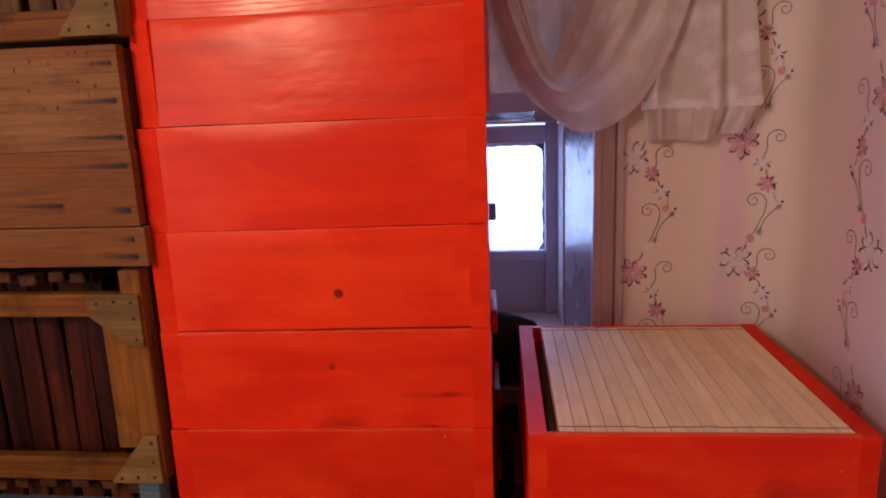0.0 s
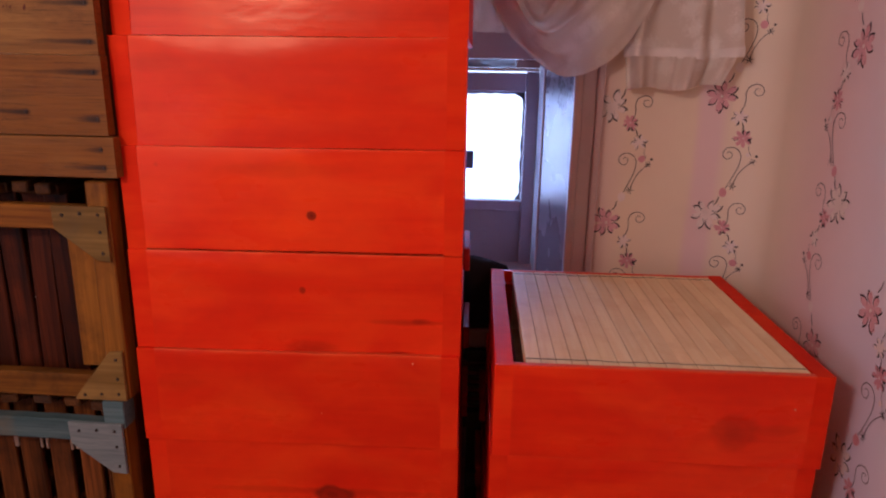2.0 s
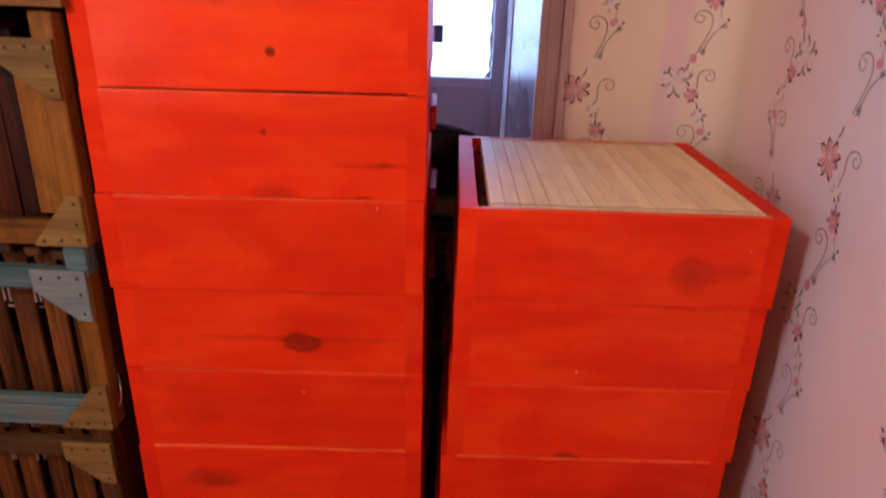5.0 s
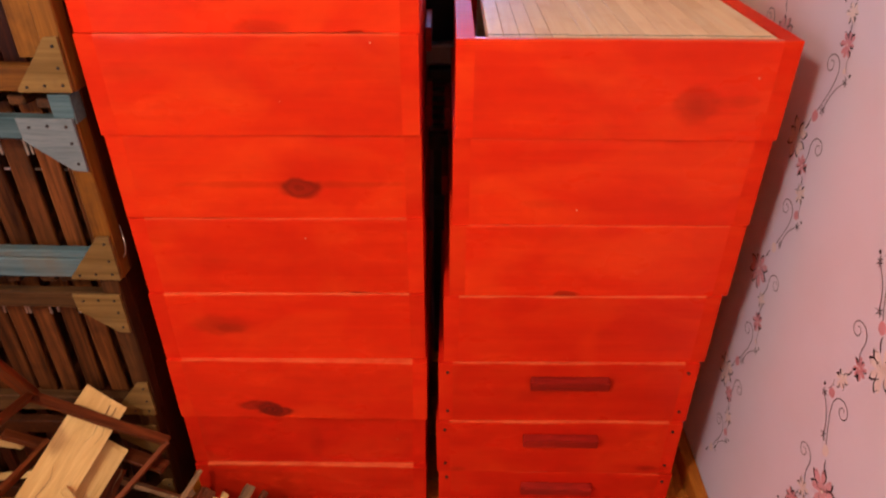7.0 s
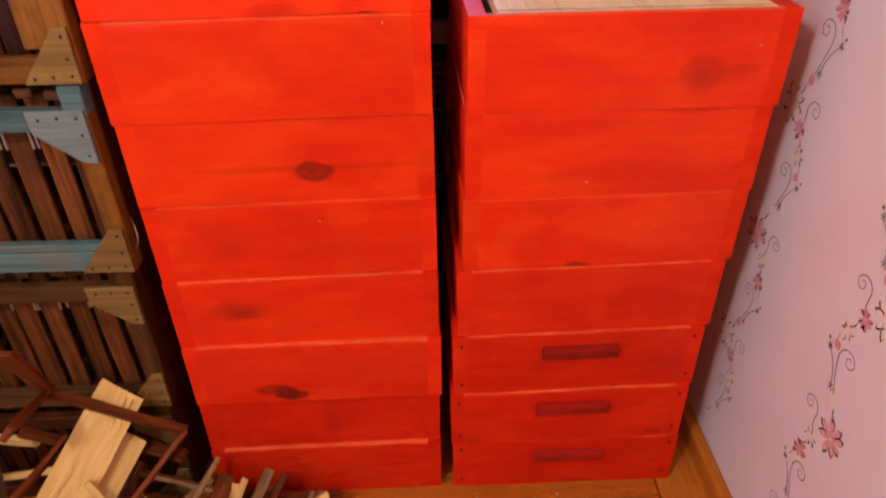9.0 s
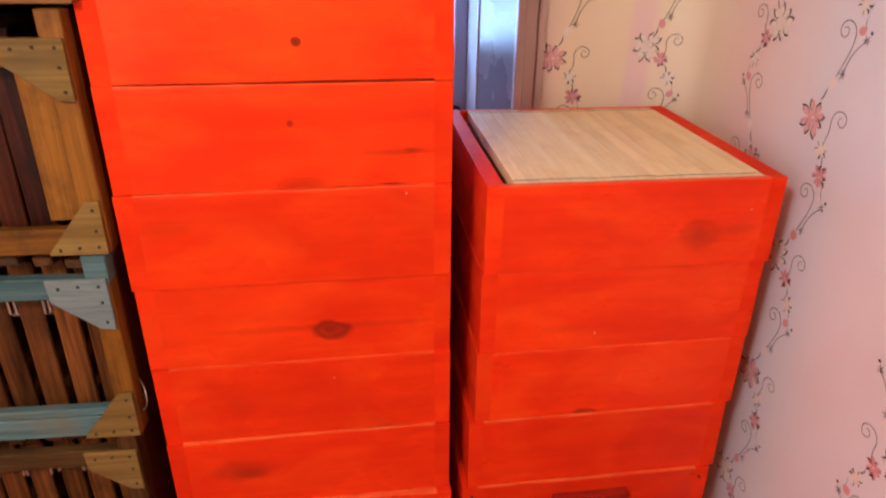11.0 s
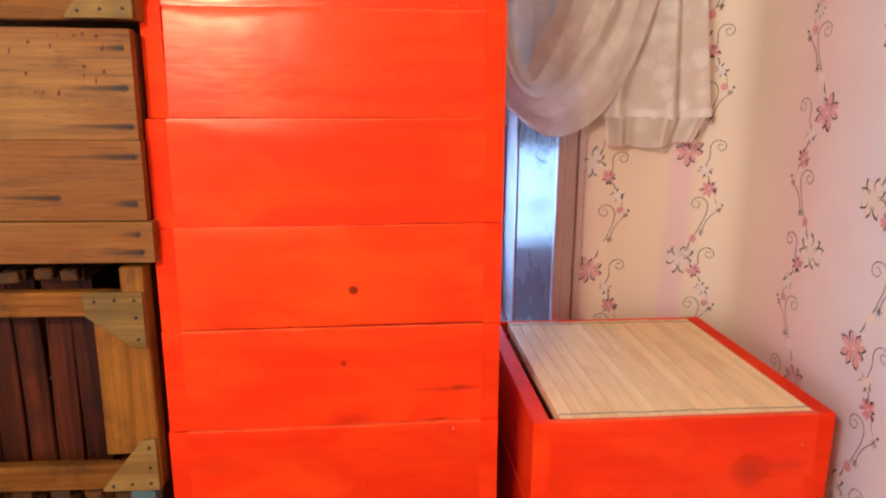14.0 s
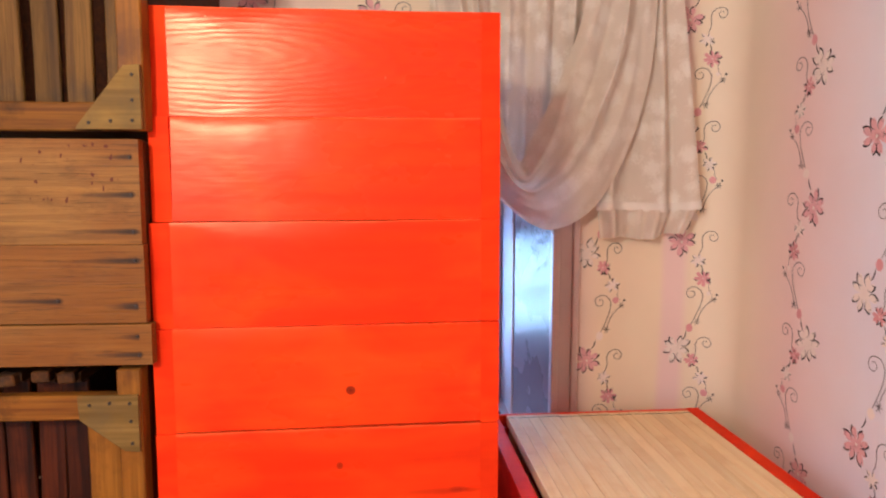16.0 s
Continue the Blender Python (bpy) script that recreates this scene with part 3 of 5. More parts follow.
# ---- printed vines of the wallpaper ----


class Print:
    """Flat ink shapes gathered in one mesh, in (s, z) of a wall."""

    def __init__(self):
        self.v, self.f, self.m = [], [], []

    def poly(self, pts, mat, level=0):
        n = len(self.v)
        self.v += [(p[0], p[1], level) for p in pts]
        self.f.append(tuple(range(n, n + len(pts))))
        self.m.append(mat)

    def stroke(self, pts, w0, w1, mat, swell=0.0, level=2):
        """A ribbon along pts, from width w0 to w1, thicker in the middle by swell."""
        n = len(self.v)
        k = len(pts)
        for i, p in enumerate(pts):
            a, b = pts[max(i - 1, 0)], pts[min(i + 1, k - 1)]
            dx, dz = b[0] - a[0], b[1] - a[1]
            ln = math.hypot(dx, dz) or 1
            u = i / (k - 1)
            w = (w0 + (w1 - w0) * u + swell * math.sin(math.pi * u)) / 2
            self.v += [(p[0] - dz / ln * w, p[1] + dx / ln * w, level), (p[0] + dz / ln * w, p[1] - dx / ln * w, level)]
        for i in range(k - 1):
            a = n + 2 * i
            self.f.append((a, a + 1, a + 3, a + 2))
            self.m.append(mat)

    def blob(self, c, r, mat, rnd, level=0, n=12, rz=None):
        self.poly([(c[0] + r * rnd.uniform(0.82, 1.1) * math.cos(a), c[1] + (rz or r) * rnd.uniform(0.82, 1.1) * math.sin(a))
                   for a in (2 * math.pi * i / n for i in range(n))], mat, level)


def flower(pr, c, r, rnd, fill=None, petals=7, ink=0, turn=0.0, weight=1.0, fx=1, dark=None):
    """An open flower: soft notched petals with comma strokes along their outer sides; dark: the side where strokes are filled."""
    for i in range(petals):
        a = turn + 2 * math.pi * i / petals + rnd.uniform(-0.14, 0.14)
        ln = r * rnd.uniform(0.84, 1.1)
        ca, sa = math.cos(a), math.sin(a)

        def at(u, v):
            return (c[0] + fx * (ca * u - sa * v) * ln, c[1] + (sa * u + ca * v) * ln)
        if fill is not None:
            wide = 2.1 / petals
            pr.poly([at(0.0, -0.03), at(0.35, -0.55 * wide), at(0.66, -0.80 * wide), at(0.90, -0.62 * wide), at(0.99, -0.25 * wide), at(0.90, 0.0), at(1.0, 0.28 * wide),
                     at(0.90, 0.60 * wide), at(0.64, 0.80 * wide), at(0.35, 0.55 * wide), at(0.0, 0.03)], fill, 0)
        bend = 1 if i % 3 else -1
        heavy = dark is not None and math.cos(a - dark) > 0.25
        if r > 0.025:
            pts = [at(0.38 + 0.70 * u, bend * (0.20 * math.sin(math.pi * u ** 0.75) + 0.05 * u)) for u in (0, 0.15, 0.3, 0.45, 0.6, 0.75, 0.9, 1)]
            pr.stroke(pts[:5], 0.0007, 0.0029 * weight, ink)
            pr.stroke(pts[4:], 0.0029 * weight, 0.0007, ink, 0.0016 * weight)
            hook = [at(1.06 - 0.26 * u, bend * (0.05 - 0.20 * u + 0.06 * math.sin(math.pi * u))) for u in (0, 0.3, 0.6, 1)]
            pr.stroke(hook, 0.0007, 0.0003, ink, 0.0006)
        elif heavy or fill == 4 or rnd.random() < 0.45:
            pts = [at(0.45 + 0.62 * u, bend * 0.20 * math.sin(math.pi * u)) for u in (0, 0.25, 0.5, 0.75, 1)]
            pr.stroke(pts, 0.0004, 0.0005, ink, (0.0040 if heavy else 0.0016) * weight)
    pr.blob(c, r * 0.10, 4, rnd, 1, 8)


def bow(p, q, sag, n=9):
    dx, dz = q[0] - p[0], q[1] - p[1]
    return [(p[0] + dx * u - dz * sag * math.sin(math.pi * u), p[1] + dz * u + dx * sag * math.sin(math.pi * u)) for u in (i / (n - 1) for i in range(n))]


def star(pr, c, r, rnd, mat=0):
    for i in range(6):
        a = i * math.pi / 3 + rnd.uniform(-0.2, 0.2)
        pr.stroke([(c[0], c[1]), (c[0] + r * 0.5 * math.cos(a), c[1] + r * 0.5 * math.sin(a)), (c[0] + r * math.cos(a), c[1] + r * math.sin(a))], 0.0005, 0.0004, mat, 0.0016)


def scroll(pr, base, centre, r, way, mat, w=0.0016):
    """A stem that leaves base, swings out wide past centre and rolls up round it."""
    spiral = ((-35, 2.45), (-10, 2.15), (15, 1.85), (40, 1.55), (70, 1.25), (100, 1.08), (130, 1.0), (160, 0.97), (190, 0.95), (220, 0.94), (250, 0.92), (280, 0.88), (310, 0.80),
              (340, 0.70), (370, 0.60), (400, 0.50), (430, 0.42), (470, 0.34), (510, 0.26))
    roll = [(centre[0] + way * r * q * math.cos(radians(a)), centre[1] + r * q * math.sin(radians(a))) for a, q in spiral]
    d = (roll[0][0] - roll[1][0], roll[0][1] - roll[1][1])
    mid = (roll[0][0] + d[0] * 1.1, roll[0][1] + d[1] * 1.1)
    stem = [tuple((1 - u) ** 2 * base[e] + 2 * u * (1 - u) * mid[e] + u * u * roll[0][e] for e in (0, 1)) for u in (i / 8 for i in range(8))]
    pr.stroke(stem + roll, w, w * 0.75, mat, w * 0.2)


def vine(pr, s, z_pink, half, lo, hi, mirror=1, seed=0):
    """One vine from lo to hi: big pink and big outlined flowers by turns, half apart."""
    rnd = random.Random(seed)
    m = mirror
    n0 = math.ceil((lo - z_pink) / half)
    for n in range(n0, int((hi - z_pink) / half) + 1):
        z = z_pink + n * half
        pink = n % 2 == 0
        x = s + (0 if pink else -0.006 * m)
        east = 0.0 if m > 0 else math.pi

        def p(dx, dz):
            return (x + m * dx, z + dz)
        flower(pr, p(0, 0), 0.034 if pink else 0.036, rnd, 2 if pink else 4, 8, 0, rnd.uniform(0.2, 0.6), 1.0, m)
        scroll(pr, p(0.045, -0.028), p(0.075, 0.013), 0.0120, -m, 1)
        if pink:
            flower(pr, p(0.043, -0.045), 0.017, rnd, 4, 6, 0, 0.3, 0.9, 1, -1.2)
            pr.stroke(bow(p(0.049, -0.056), p(0.053, -0.072), 0.1), 0.0006, 0.0022, 0, 0.0008)
            flower(pr, p(0.056, -0.090), 0.020, rnd, 3, 8, 0, 0.1, 0.9, 1, east + 0.4 * m)
            pr.stroke(bow(p(0.071, -0.100), p(0.078, -0.128), -0.15 * m), 0.0008, 0.0007, 1, 0.0003)
            pr.blob(p(0.070, -0.126), 0.0050, 4, rnd)
            one, two, dot, roll, bud, leaf = (0.082, -0.140), (0.045, -0.198), (0.089, -0.128), (0.029, -0.126), (0.027, -0.214), ((0.019, -0.222), (0.010, -0.244))
        else:
            flower(pr, p(0.041, -0.033), 0.018, rnd, 3, 8, 0, 0.5, 0.9, 1, east - 0.9 * m)
            pr.stroke(bow(p(0.052, -0.045), p(0.059, -0.062), 0.1), 0.0006, 0.0024, 0, 0.0008)
            flower(pr, p(0.065, -0.076), 0.017, rnd, 4, 6, 0, 0.2, 0.9, 1, east + 0.3 * m)
            pr.stroke(bow(p(0.079, -0.090), p(0.084, -0.112), -0.15 * m), 0.0008, 0.0007, 1, 0.0003)
            pr.blob(p(0.074, -0.113), 0.0085, 3, rnd)
            one, two, dot, roll, bud, leaf = (0.089, -0.126), (0.053, -0.185), (0.096, -0.114), (0.035, -0.116), (0.036, -0.202), ((0.026, -0.212), (0.016, -0.234))
        star(pr, p(*one), 0.0085, rnd)
        pr.blob(p(*dot), 0.0032, 0, rnd, 2, 8)
        pr.stroke(bow(p(*one), p(*two), -0.10 * m), 0.0012, 0.0015, 1, 0.0003)
        star(pr, p(*two), 0.0100, rnd)
        scroll(pr, p(two[0] - 0.014, two[1] - 0.006), p(*roll), 0.0130, m, 1)
        pr.blob(p(*bud), 0.0095, 3 if pink else 4, rnd, 0, 10, 0.011)
        pr.stroke(bow(p(*leaf[0]), p(*leaf[1]), 0.10 * m), 0.0010, 0.0014, 0, 0.0016)


ROUND = 0.085  # the paper bridges the corner in a soft curve


def corner_at(s, z, out):
    """A place on the back wall's paper, s along it, that turns into the corner; out: metres off the paper."""
    a = max(0.0, (s - (X1 - ROUND)) / ROUND)
    if a == 0.0:
        return s, Y1 - out, z
    r = ROUND - out
    return X1 - ROUND + r * math.sin(a), Y1 - ROUND + r * math.cos(a), z


def paper_corner():
    bm = bmesh.new()
    n = 14
    cols = []
    for i in range(n + 1):
        s = X1 - ROUND + ROUND * (math.pi / 2) * i / n
        cols.append([bm.verts.new(corner_at(s, z, 0.0001)) for z in (0.0, ZC)])
    back = [bm.verts.new((X1 - 0.0001, Y1 - 0.0001, z)) for z in (0.0, ZC)]
    ends = [[bm.verts.new(v.co) for v in c] for c in (cols[0], cols[-1])]
    for p, q in zip(cols, cols[1:]):
        bm.faces.new((p[0], q[0], q[1], p[1])).smooth = True
    bm.faces.new((ends[0][1], back[1], back[0], ends[0][0]))
    bm.faces.new((ends[1][0], back[0], back[1], ends[1][1]))
    return structure("trim", bm, PAPER_CORNER, "cream wallpaper bridging the rounded room corner", "wall")


paper_corner()


def finish_print(pr, wall, place, name):
    me = bpy.data.meshes.new(name)
    me.from_pydata([place(*v) for v in pr.v], [], pr.f)
    for m in (INK, INK_GREY, PINK_INK, PINK_DEEP, CREAM_INK):
        me.materials.append(m)
    me.polygons.foreach_set("material_index", pr.m)
    ob = new(name, me)
    ob.parent = wall
    return tagged(ob, "printed vines with pink and outlined flowers", kind="stuff")


back = Print()
vine(back, 0.745, 1.475, 0.263, 0.15, 2.5, 1, 1)
vine(back, 0.516, 1.183, 0.263, 0.15, 2.5, 1, 2)
vine(back, 0.00, 1.475, 0.263, 1.98, 2.55, 1, 4)
vine(back, -0.27, 1.505, 0.263, 0.3, 2.5, 1, 3)
finish_print(back, WALL_N, lambda s, z, k: corner_at(s, z, 0.0007 + 0.0003 * k), "wallpaper_print")
right = Print()
YS = 1.60  # the print runs along the wall from the corner: s = YS - y
vine(right, YS - 1.258, 1.572, 0.268, 0.1, 2.5, -1, 5)
vine(right, YS - 1.098, 1.163, 0.268, 0.1, 2.5, 1, 6)
vine(right, YS - 0.710, 0.46, 0.262, 0.1, 2.5, -1, 7)
vine(right, YS - 0.38, 0.70, 0.262, 0.1, 2.5, -1, 8)
finish_print(right, WALL_E, lambda s, z, k: (X1 - 0.0006 - 0.0003 * k, YS - s, z), "wallpaper_print")

# ---- red hive boxes ----
BOX_W, BOX_D, WALLS = 0.510, 0.510, 0.028


def wedge(w, d, h):
    """A lath whose face is planed back towards its foot."""
    bm = bmesh.new()
    pts = [(0, h / 2), (-d, h / 2 - 0.002), (-d + 0.003, -h / 2), (0, -h / 2)]
    ends = [[bm.verts.new((x, y, z)) for y, z in pts] for x in (-w / 2, w / 2)]
    for i in range(len(pts)):
        j = (i + 1) % len(pts)
        bm.faces.new((ends[0][i], ends[0][j], ends[1][j], ends[1][i]))
    bm.faces.new(ends[0])
    bm.faces.new(ends[1][::-1])
    bmesh.ops.recalc_face_normals(bm, faces=bm.faces)
    bmesh.ops.bevel(bm, geom=list(bm.edges), offset=0.0012, segments=2, affect="EDGES")
    return bm


def cupped_board(w, d, h, seed, roll=1.0):
    """A front board that has warped a little, its upper edge planed back unevenly; about its own centre."""
    rnd = random.Random(seed)
    off = Vector((rnd.uniform(0, 90), rnd.uniform(0, 90), 0))
    nu, rows = 36, (0.0, 0.006, 0.03, 0.2, 0.4, 0.6, 0.74, 0.82, 0.87, 0.91, 0.94, 0.96, 0.975, 0.988, 1.0)

    def n(a, b):
        return noise.noise(Vector((a, b, 0.3)) + off)

    def front(u, v):
        x = (u - 0.5) * w
        hold = min(1.0, 9 * u, 9 * (1 - u))
        reach = 0.006 + 0.034 * max(0.0, n(x * 6, 1.0) + 0.12) * hold
        back = (0.0007 + 0.0034 * max(0.0, n(x * 6, 1.0) + 0.12) * hold) * roll
        down = (1 - v) * h
        y = -d / 2 + hold * (0.0009 * n(x * 5, v * 1.3) + 0.0005 * n(x * 14, v * 3))
        if down < reach:
            y += back * (1 - down / reach) ** 1.6
        z = (v - 0.5) * h
        if v > 0.98:
            z -= 0.0011 * max(0.0, n(x * 9, 7.0)) * hold
        elif v < 0.003:
            z += 0.0016 * max(0.0, n(x * 8, 11.0)) * hold
        return x, y, z

    bm = bmesh.new()
    grid = [[bm.verts.new(front(i / nu, v)) for i in range(nu + 1)] for v in rows]
    for a, b in zip(grid, grid[1:]):
        for i in range(nu):
            bm.faces.new((a[i], a[i + 1], b[i + 1], b[i])).smooth = True
    rim = grid[0] + [r[-1] for r in grid[1:-1]] + grid[-1][::-1] + [r[0] for r in grid[-2:0:-1]]
    near = [bm.verts.new(v.co) for v in rim]
    far = [bm.verts.new((v.co.x, d / 2, v.co.z)) for v in rim]
    for i in range(len(rim)):
        j = (i + 1) % len(rim)
        bm.faces.new((near[j], near[i], far[i], far[j]))
    bm.faces.new(far[::-1])
    return bm


def hive_box(x, y, z, h, turn, knots, label, group, flame=0.0, handle=None, gap=0.0, cleats=(), width=BOX_W, roll=0.0, nails=False, worn=False, lean=0.0, stain_shade=1.0, rabbet=False):
    """A box of four boards with the side boards' ends showing in front; origin at the front's lower middle."""
    ob = thing("hive_box", pose(x, y, z, 0, roll, turn), label, "hive box", group)
    w = width / 2
    thick = 0.011 if rabbet else WALLS  # a rabbeted board is thin above the ledge that carries the frames
    if rabbet:
        for y in (thick + (WALLS - thick) / 2 + 0.0003, BOX_D - thick - (WALLS - thick) / 2 - 0.0003):
            part("rabbet_ledge", block((width - 2 * WALLS - 0.001, WALLS - thick - 0.0004, h - 0.026), 0.0008), red_wood((), 0.1, 0, stain_shade=stain_shade), ob, at=pose(0, y, (h - 0.026) / 2))
    # all fronts get the lighter painted-in edge line, flagged ones more of it
    part("front_board", cupped_board(width - 2 * WALLS + 0.0002, thick, h - 0.0004 - gap, round(1000 * (z + 3 * x))), red_wood(knots, flame, 0, round(h / 2, 3), 0.75 if worn else 0.36, stain_shade), ob,
                 at=pose(0, thick / 2 + 0.0001, gap / 2) @ pose(0, 0, 0, -lean) @ pose(0, 0, h / 2))
    part("back_board", block((width - 2 * WALLS - 0.001, thick, h - 0.002), 0.0016), red_wood(), ob, at=pose(0, BOX_D - thick / 2, h / 2))
    for sx in (-1, 1):
        part("side_board", block((WALLS, BOX_D, h - 0.0006), 0.0), red_wood((), 0.1, 0, stain_shade=stain_shade, dull=True), ob, at=pose(sx * (w - WALLS / 2), BOX_D / 2, h / 2))
    for sx, zc, yc in cleats:
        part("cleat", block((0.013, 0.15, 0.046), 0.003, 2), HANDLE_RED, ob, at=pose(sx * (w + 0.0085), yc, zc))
    if handle:
        hx, hz = handle
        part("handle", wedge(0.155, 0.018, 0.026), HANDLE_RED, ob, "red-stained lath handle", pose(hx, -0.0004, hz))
    if nails:
        for sx in (-1, 1):
            for zz in (0.18, 0.85):
                bm = bmesh.new()
                bmesh.ops.create_cone(bm, cap_ends=True, segments=10, radius1=0.0034, radius2=0.0030, depth=0.003)
                part("nail", bm, NAIL, ob, "dark nail head", pose(sx * (w - 0.018), -0.0008, h * zz, 90))
    return ob


RED = "red-orange stained pine hive box"
left_joints = (1.871, 1.716, 1.564, 1.4085, 1.251, 1.091, 0.931, 0.776, 0.618, 0.462, 0.309, 0.154, 0.0)
left_mid = (-0.049, -0.049, -0.049, -0.0495, -0.0495, -0.050, -0.0485, -0.047, -0.046, -0.0435, -0.049, -0.048)
left_front = (1.026, 1.019, 1.010, 1.004, 1.003, 0.996, 1.002, 0.999, 0.994, 0.982, 0.998, 0.987)
left_turn = (1.6, 1.2, 2.0, 1.8, 2.3, 1.6, 1.9, 1.3, 1.6, 1.0, 1.5, 0.8)
left_roll = (-0.3, -0.3, -0.4, -0.3, 0.0, -0.2, 0.0, -0.3, -0.2, 0.2, 0.6, 0.2)
left_knots = (
    ((-0.14, 0.02, 0.020, 0.006, 0.25),),
    ((0.232, -0.012, 0.010, 0.009, 0.6), (-0.13, 0.045, 0.11, 0.012, 0.4)),
    ((-0.2, 0.05, 0.06, 0.015, 0.2),),
    ((0.029, -0.013, 0.0095, 0.009, 1.15), (-0.20, 0.06, 0.004, 0.004, 0.2), (-0.02, 0.055, 0.14, 0.014, 0.2)),
    ((0.011, 0.030, 0.006, 0.007, 0.7), (0.180, -0.018, 0.075, 0.006, 0.5), (0.195, -0.016, 0.018, 0.006, 0.64), (0.020, -0.066, 0.060, 0.016, 0.5)),
    ((-0.19, 0.03, 0.05, 0.02, 0.2),),
    ((0.050, -0.010, 0.042, 0.025, 1.0), (0.05, -0.004, 0.24, 0.009, 0.40)),
    ((-0.12, 0.0, 0.03, 0.03, 0.2),),
    ((-0.135, 0.015, 0.065, 0.030, 0.64), (-0.115, 0.008, 0.030, 0.016, 0.6)),
    ((-0.090, -0.034, 0.050, 0.018, 0.8), (-0.056, -0.050, 0.050, 0.016, 1.15), (-0.070, -0.043, 0.034, 0.024, 0.9)),
    ((0.02, 0.0, 0.02, 0.06, 0.25),),
    ((-0.14, -0.02, 0.04, 0.05, 0.35),),
)
# tones sink downwards: light falloff put into the stain; lowest two are deeper stained
for k in range(12):
    hive_box(left_mid[k], left_front[k], left_joints[k + 1], left_joints[k] - left_joints[k + 1], left_turn[k], left_knots[k],
             RED + (", plain front, in the tall stack" if k not in (3, 4, 6, 8, 9) else " with dark knots, in the tall stack"), "tall stack of hive boxes", (0.9, 0.5)[k] if k < 2 else 0.1,
             gap=0.0026 if k == 3 else 0.0, cleats=((1, 0.075, 0.36),) if k in (4, 5, 6) else (), roll=left_roll[k], worn=k in (8, 9, 10, 11), stain_shade=(1.0, 1.0, 1.0, 1.0, 0.97, 0.96, 0.94, 0.92, 0.90, 0.90, 0.78, 0.76)[k], lean=(0.2, 2.6, 0.4, 0.2)[k] if k < 4 else 0.0)

right_joints = (1.088, 0.931, 0.771, 0.622, 0.464, 0.307, 0.153, 0.0)
right_mid = (0.5155, 0.5135, 0.510, 0.5005, 0.4915, 0.4875, 0.4915)
right_front = (1.000, 1.005, 1.002, 0.999, 0.993, 0.987, 0.988)
right_knots = (
    ((0.118, -0.010, 0.046, 0.036, 0.60), (0.175, -0.005, 0.05, 0.012, 0.3)),
    ((-0.10, -0.03, 0.05, 0.012, 0.2),),
    ((-0.04, -0.064, 0.032, 0.012, 0.7),),
    ((0.06, 0.0, 0.03, 0.02, 0.15),),
    ((-0.08, 0.0, 0.02, 0.02, 0.15),),
    ((0.195, -0.052, 0.030, 0.012, 0.6), (-0.21, -0.06, 0.02, 0.01, 0.4)),
    ((0.03, -0.062, 0.05, 0.010, 0.5),),
)
# tones sink towards the floor here too, the lamp's falloff painted in
for k in range(7):
    h = right_joints[k] - right_joints[k + 1]
    hive_box(right_mid[k], right_front[k], right_joints[k + 1], h, (1.0, 1.25, 1.45, 1.2, 0.8, 0.3, 0.0)[k], right_knots[k],
             RED + (" filled with pale frames, topmost" if k == 0 else " with a lath handle" if k > 3 else ", in the low stack"),
             "low stack of hive boxes", 0.05, handle=(0.005, h - 0.046) if k > 3 else None, cleats=((-1, 0.08, 0.36),) if k in (1, 2) else (), nails=k > 3, worn=k in (3, 4, 5), rabbet=k == 0, stain_shade=(0.95, 0.93, 0.92, 0.88, 0.84, 0.80, 0.78)[k],
             roll=(0.0, -0.2, -0.2, -0.4, -0.6, -0.8, -0.3)[k])

# frames in the top box: eighteen pale top bars side by side
TOP = pose(right_mid[0], right_front[0], right_joints[1], 0, 0, 1.0)


def top_frame():
    ob = thing("new_hive_frame", pose(0, 0, 0), "new pale pine hive frame with its top bar showing", "hive frame", "frames in the open box")
    part("top_bar", block((0.0228, 0.486, 0.020), 0.0003, 1, 0.0003, 3, 4, 1), PINE, ob)
    for y in (-0.205, 0.205):
        part("side_bar", block((0.0236, 0.010, 0.100), 0.001), PINE, ob, at=pose(0, y, -0.061))
    part("bottom_bar", block((0.018, 0.41, 0.008), 0.001), PINE, ob, at=pose(0, 0, -0.115))
    for y in (-0.226, 0.2265):
        part("tenon_line", block((0.0230, 0.0016, 0.001), 0.0), INK_GREY, ob, at=pose(0, y, 0.0101))
    return ob


first = top_frame()
rnd = random.Random(11)
for i in range(18):
    x = -BOX_W / 2 + WALLS + 0.019 + 0.0125 + i * (BOX_W - 2 * WALLS - 0.021) / 18
    m = TOP @ pose(x, BOX_D / 2 + rnd.uniform(-0.0006, 0.0006), 0.1455 + rnd.uniform(-0.0005, 0.0005), 0, rnd.uniform(-0.25, 0.25), rnd.uniform(-0.1, 0.1))
    if i == 0:
        first.matrix_basis = m
    else:
        copy_thing(first, m)

# ---- old crates with frames standing in them ----
CX1, CW, CY, CD = -0.316, 0.58, 0.975, 0.44


def gusset(size, corner):
    """A plywood corner plate with a slanted inner edge; corner signs say which way it points."""
    sx, sz = corner
    tip = 0.42 if sz > 0 else 0.06
    pts = [(0, 0), (-sx * size, 0), (-sx * size * 0.98, -sz * size * tip), (-sx * size * 0.25, -sz * size * 0.98), (0, -sz * size)]
    return prism(pts if sx * sz > 0 else pts[::-1], 0.006, 0.0008)


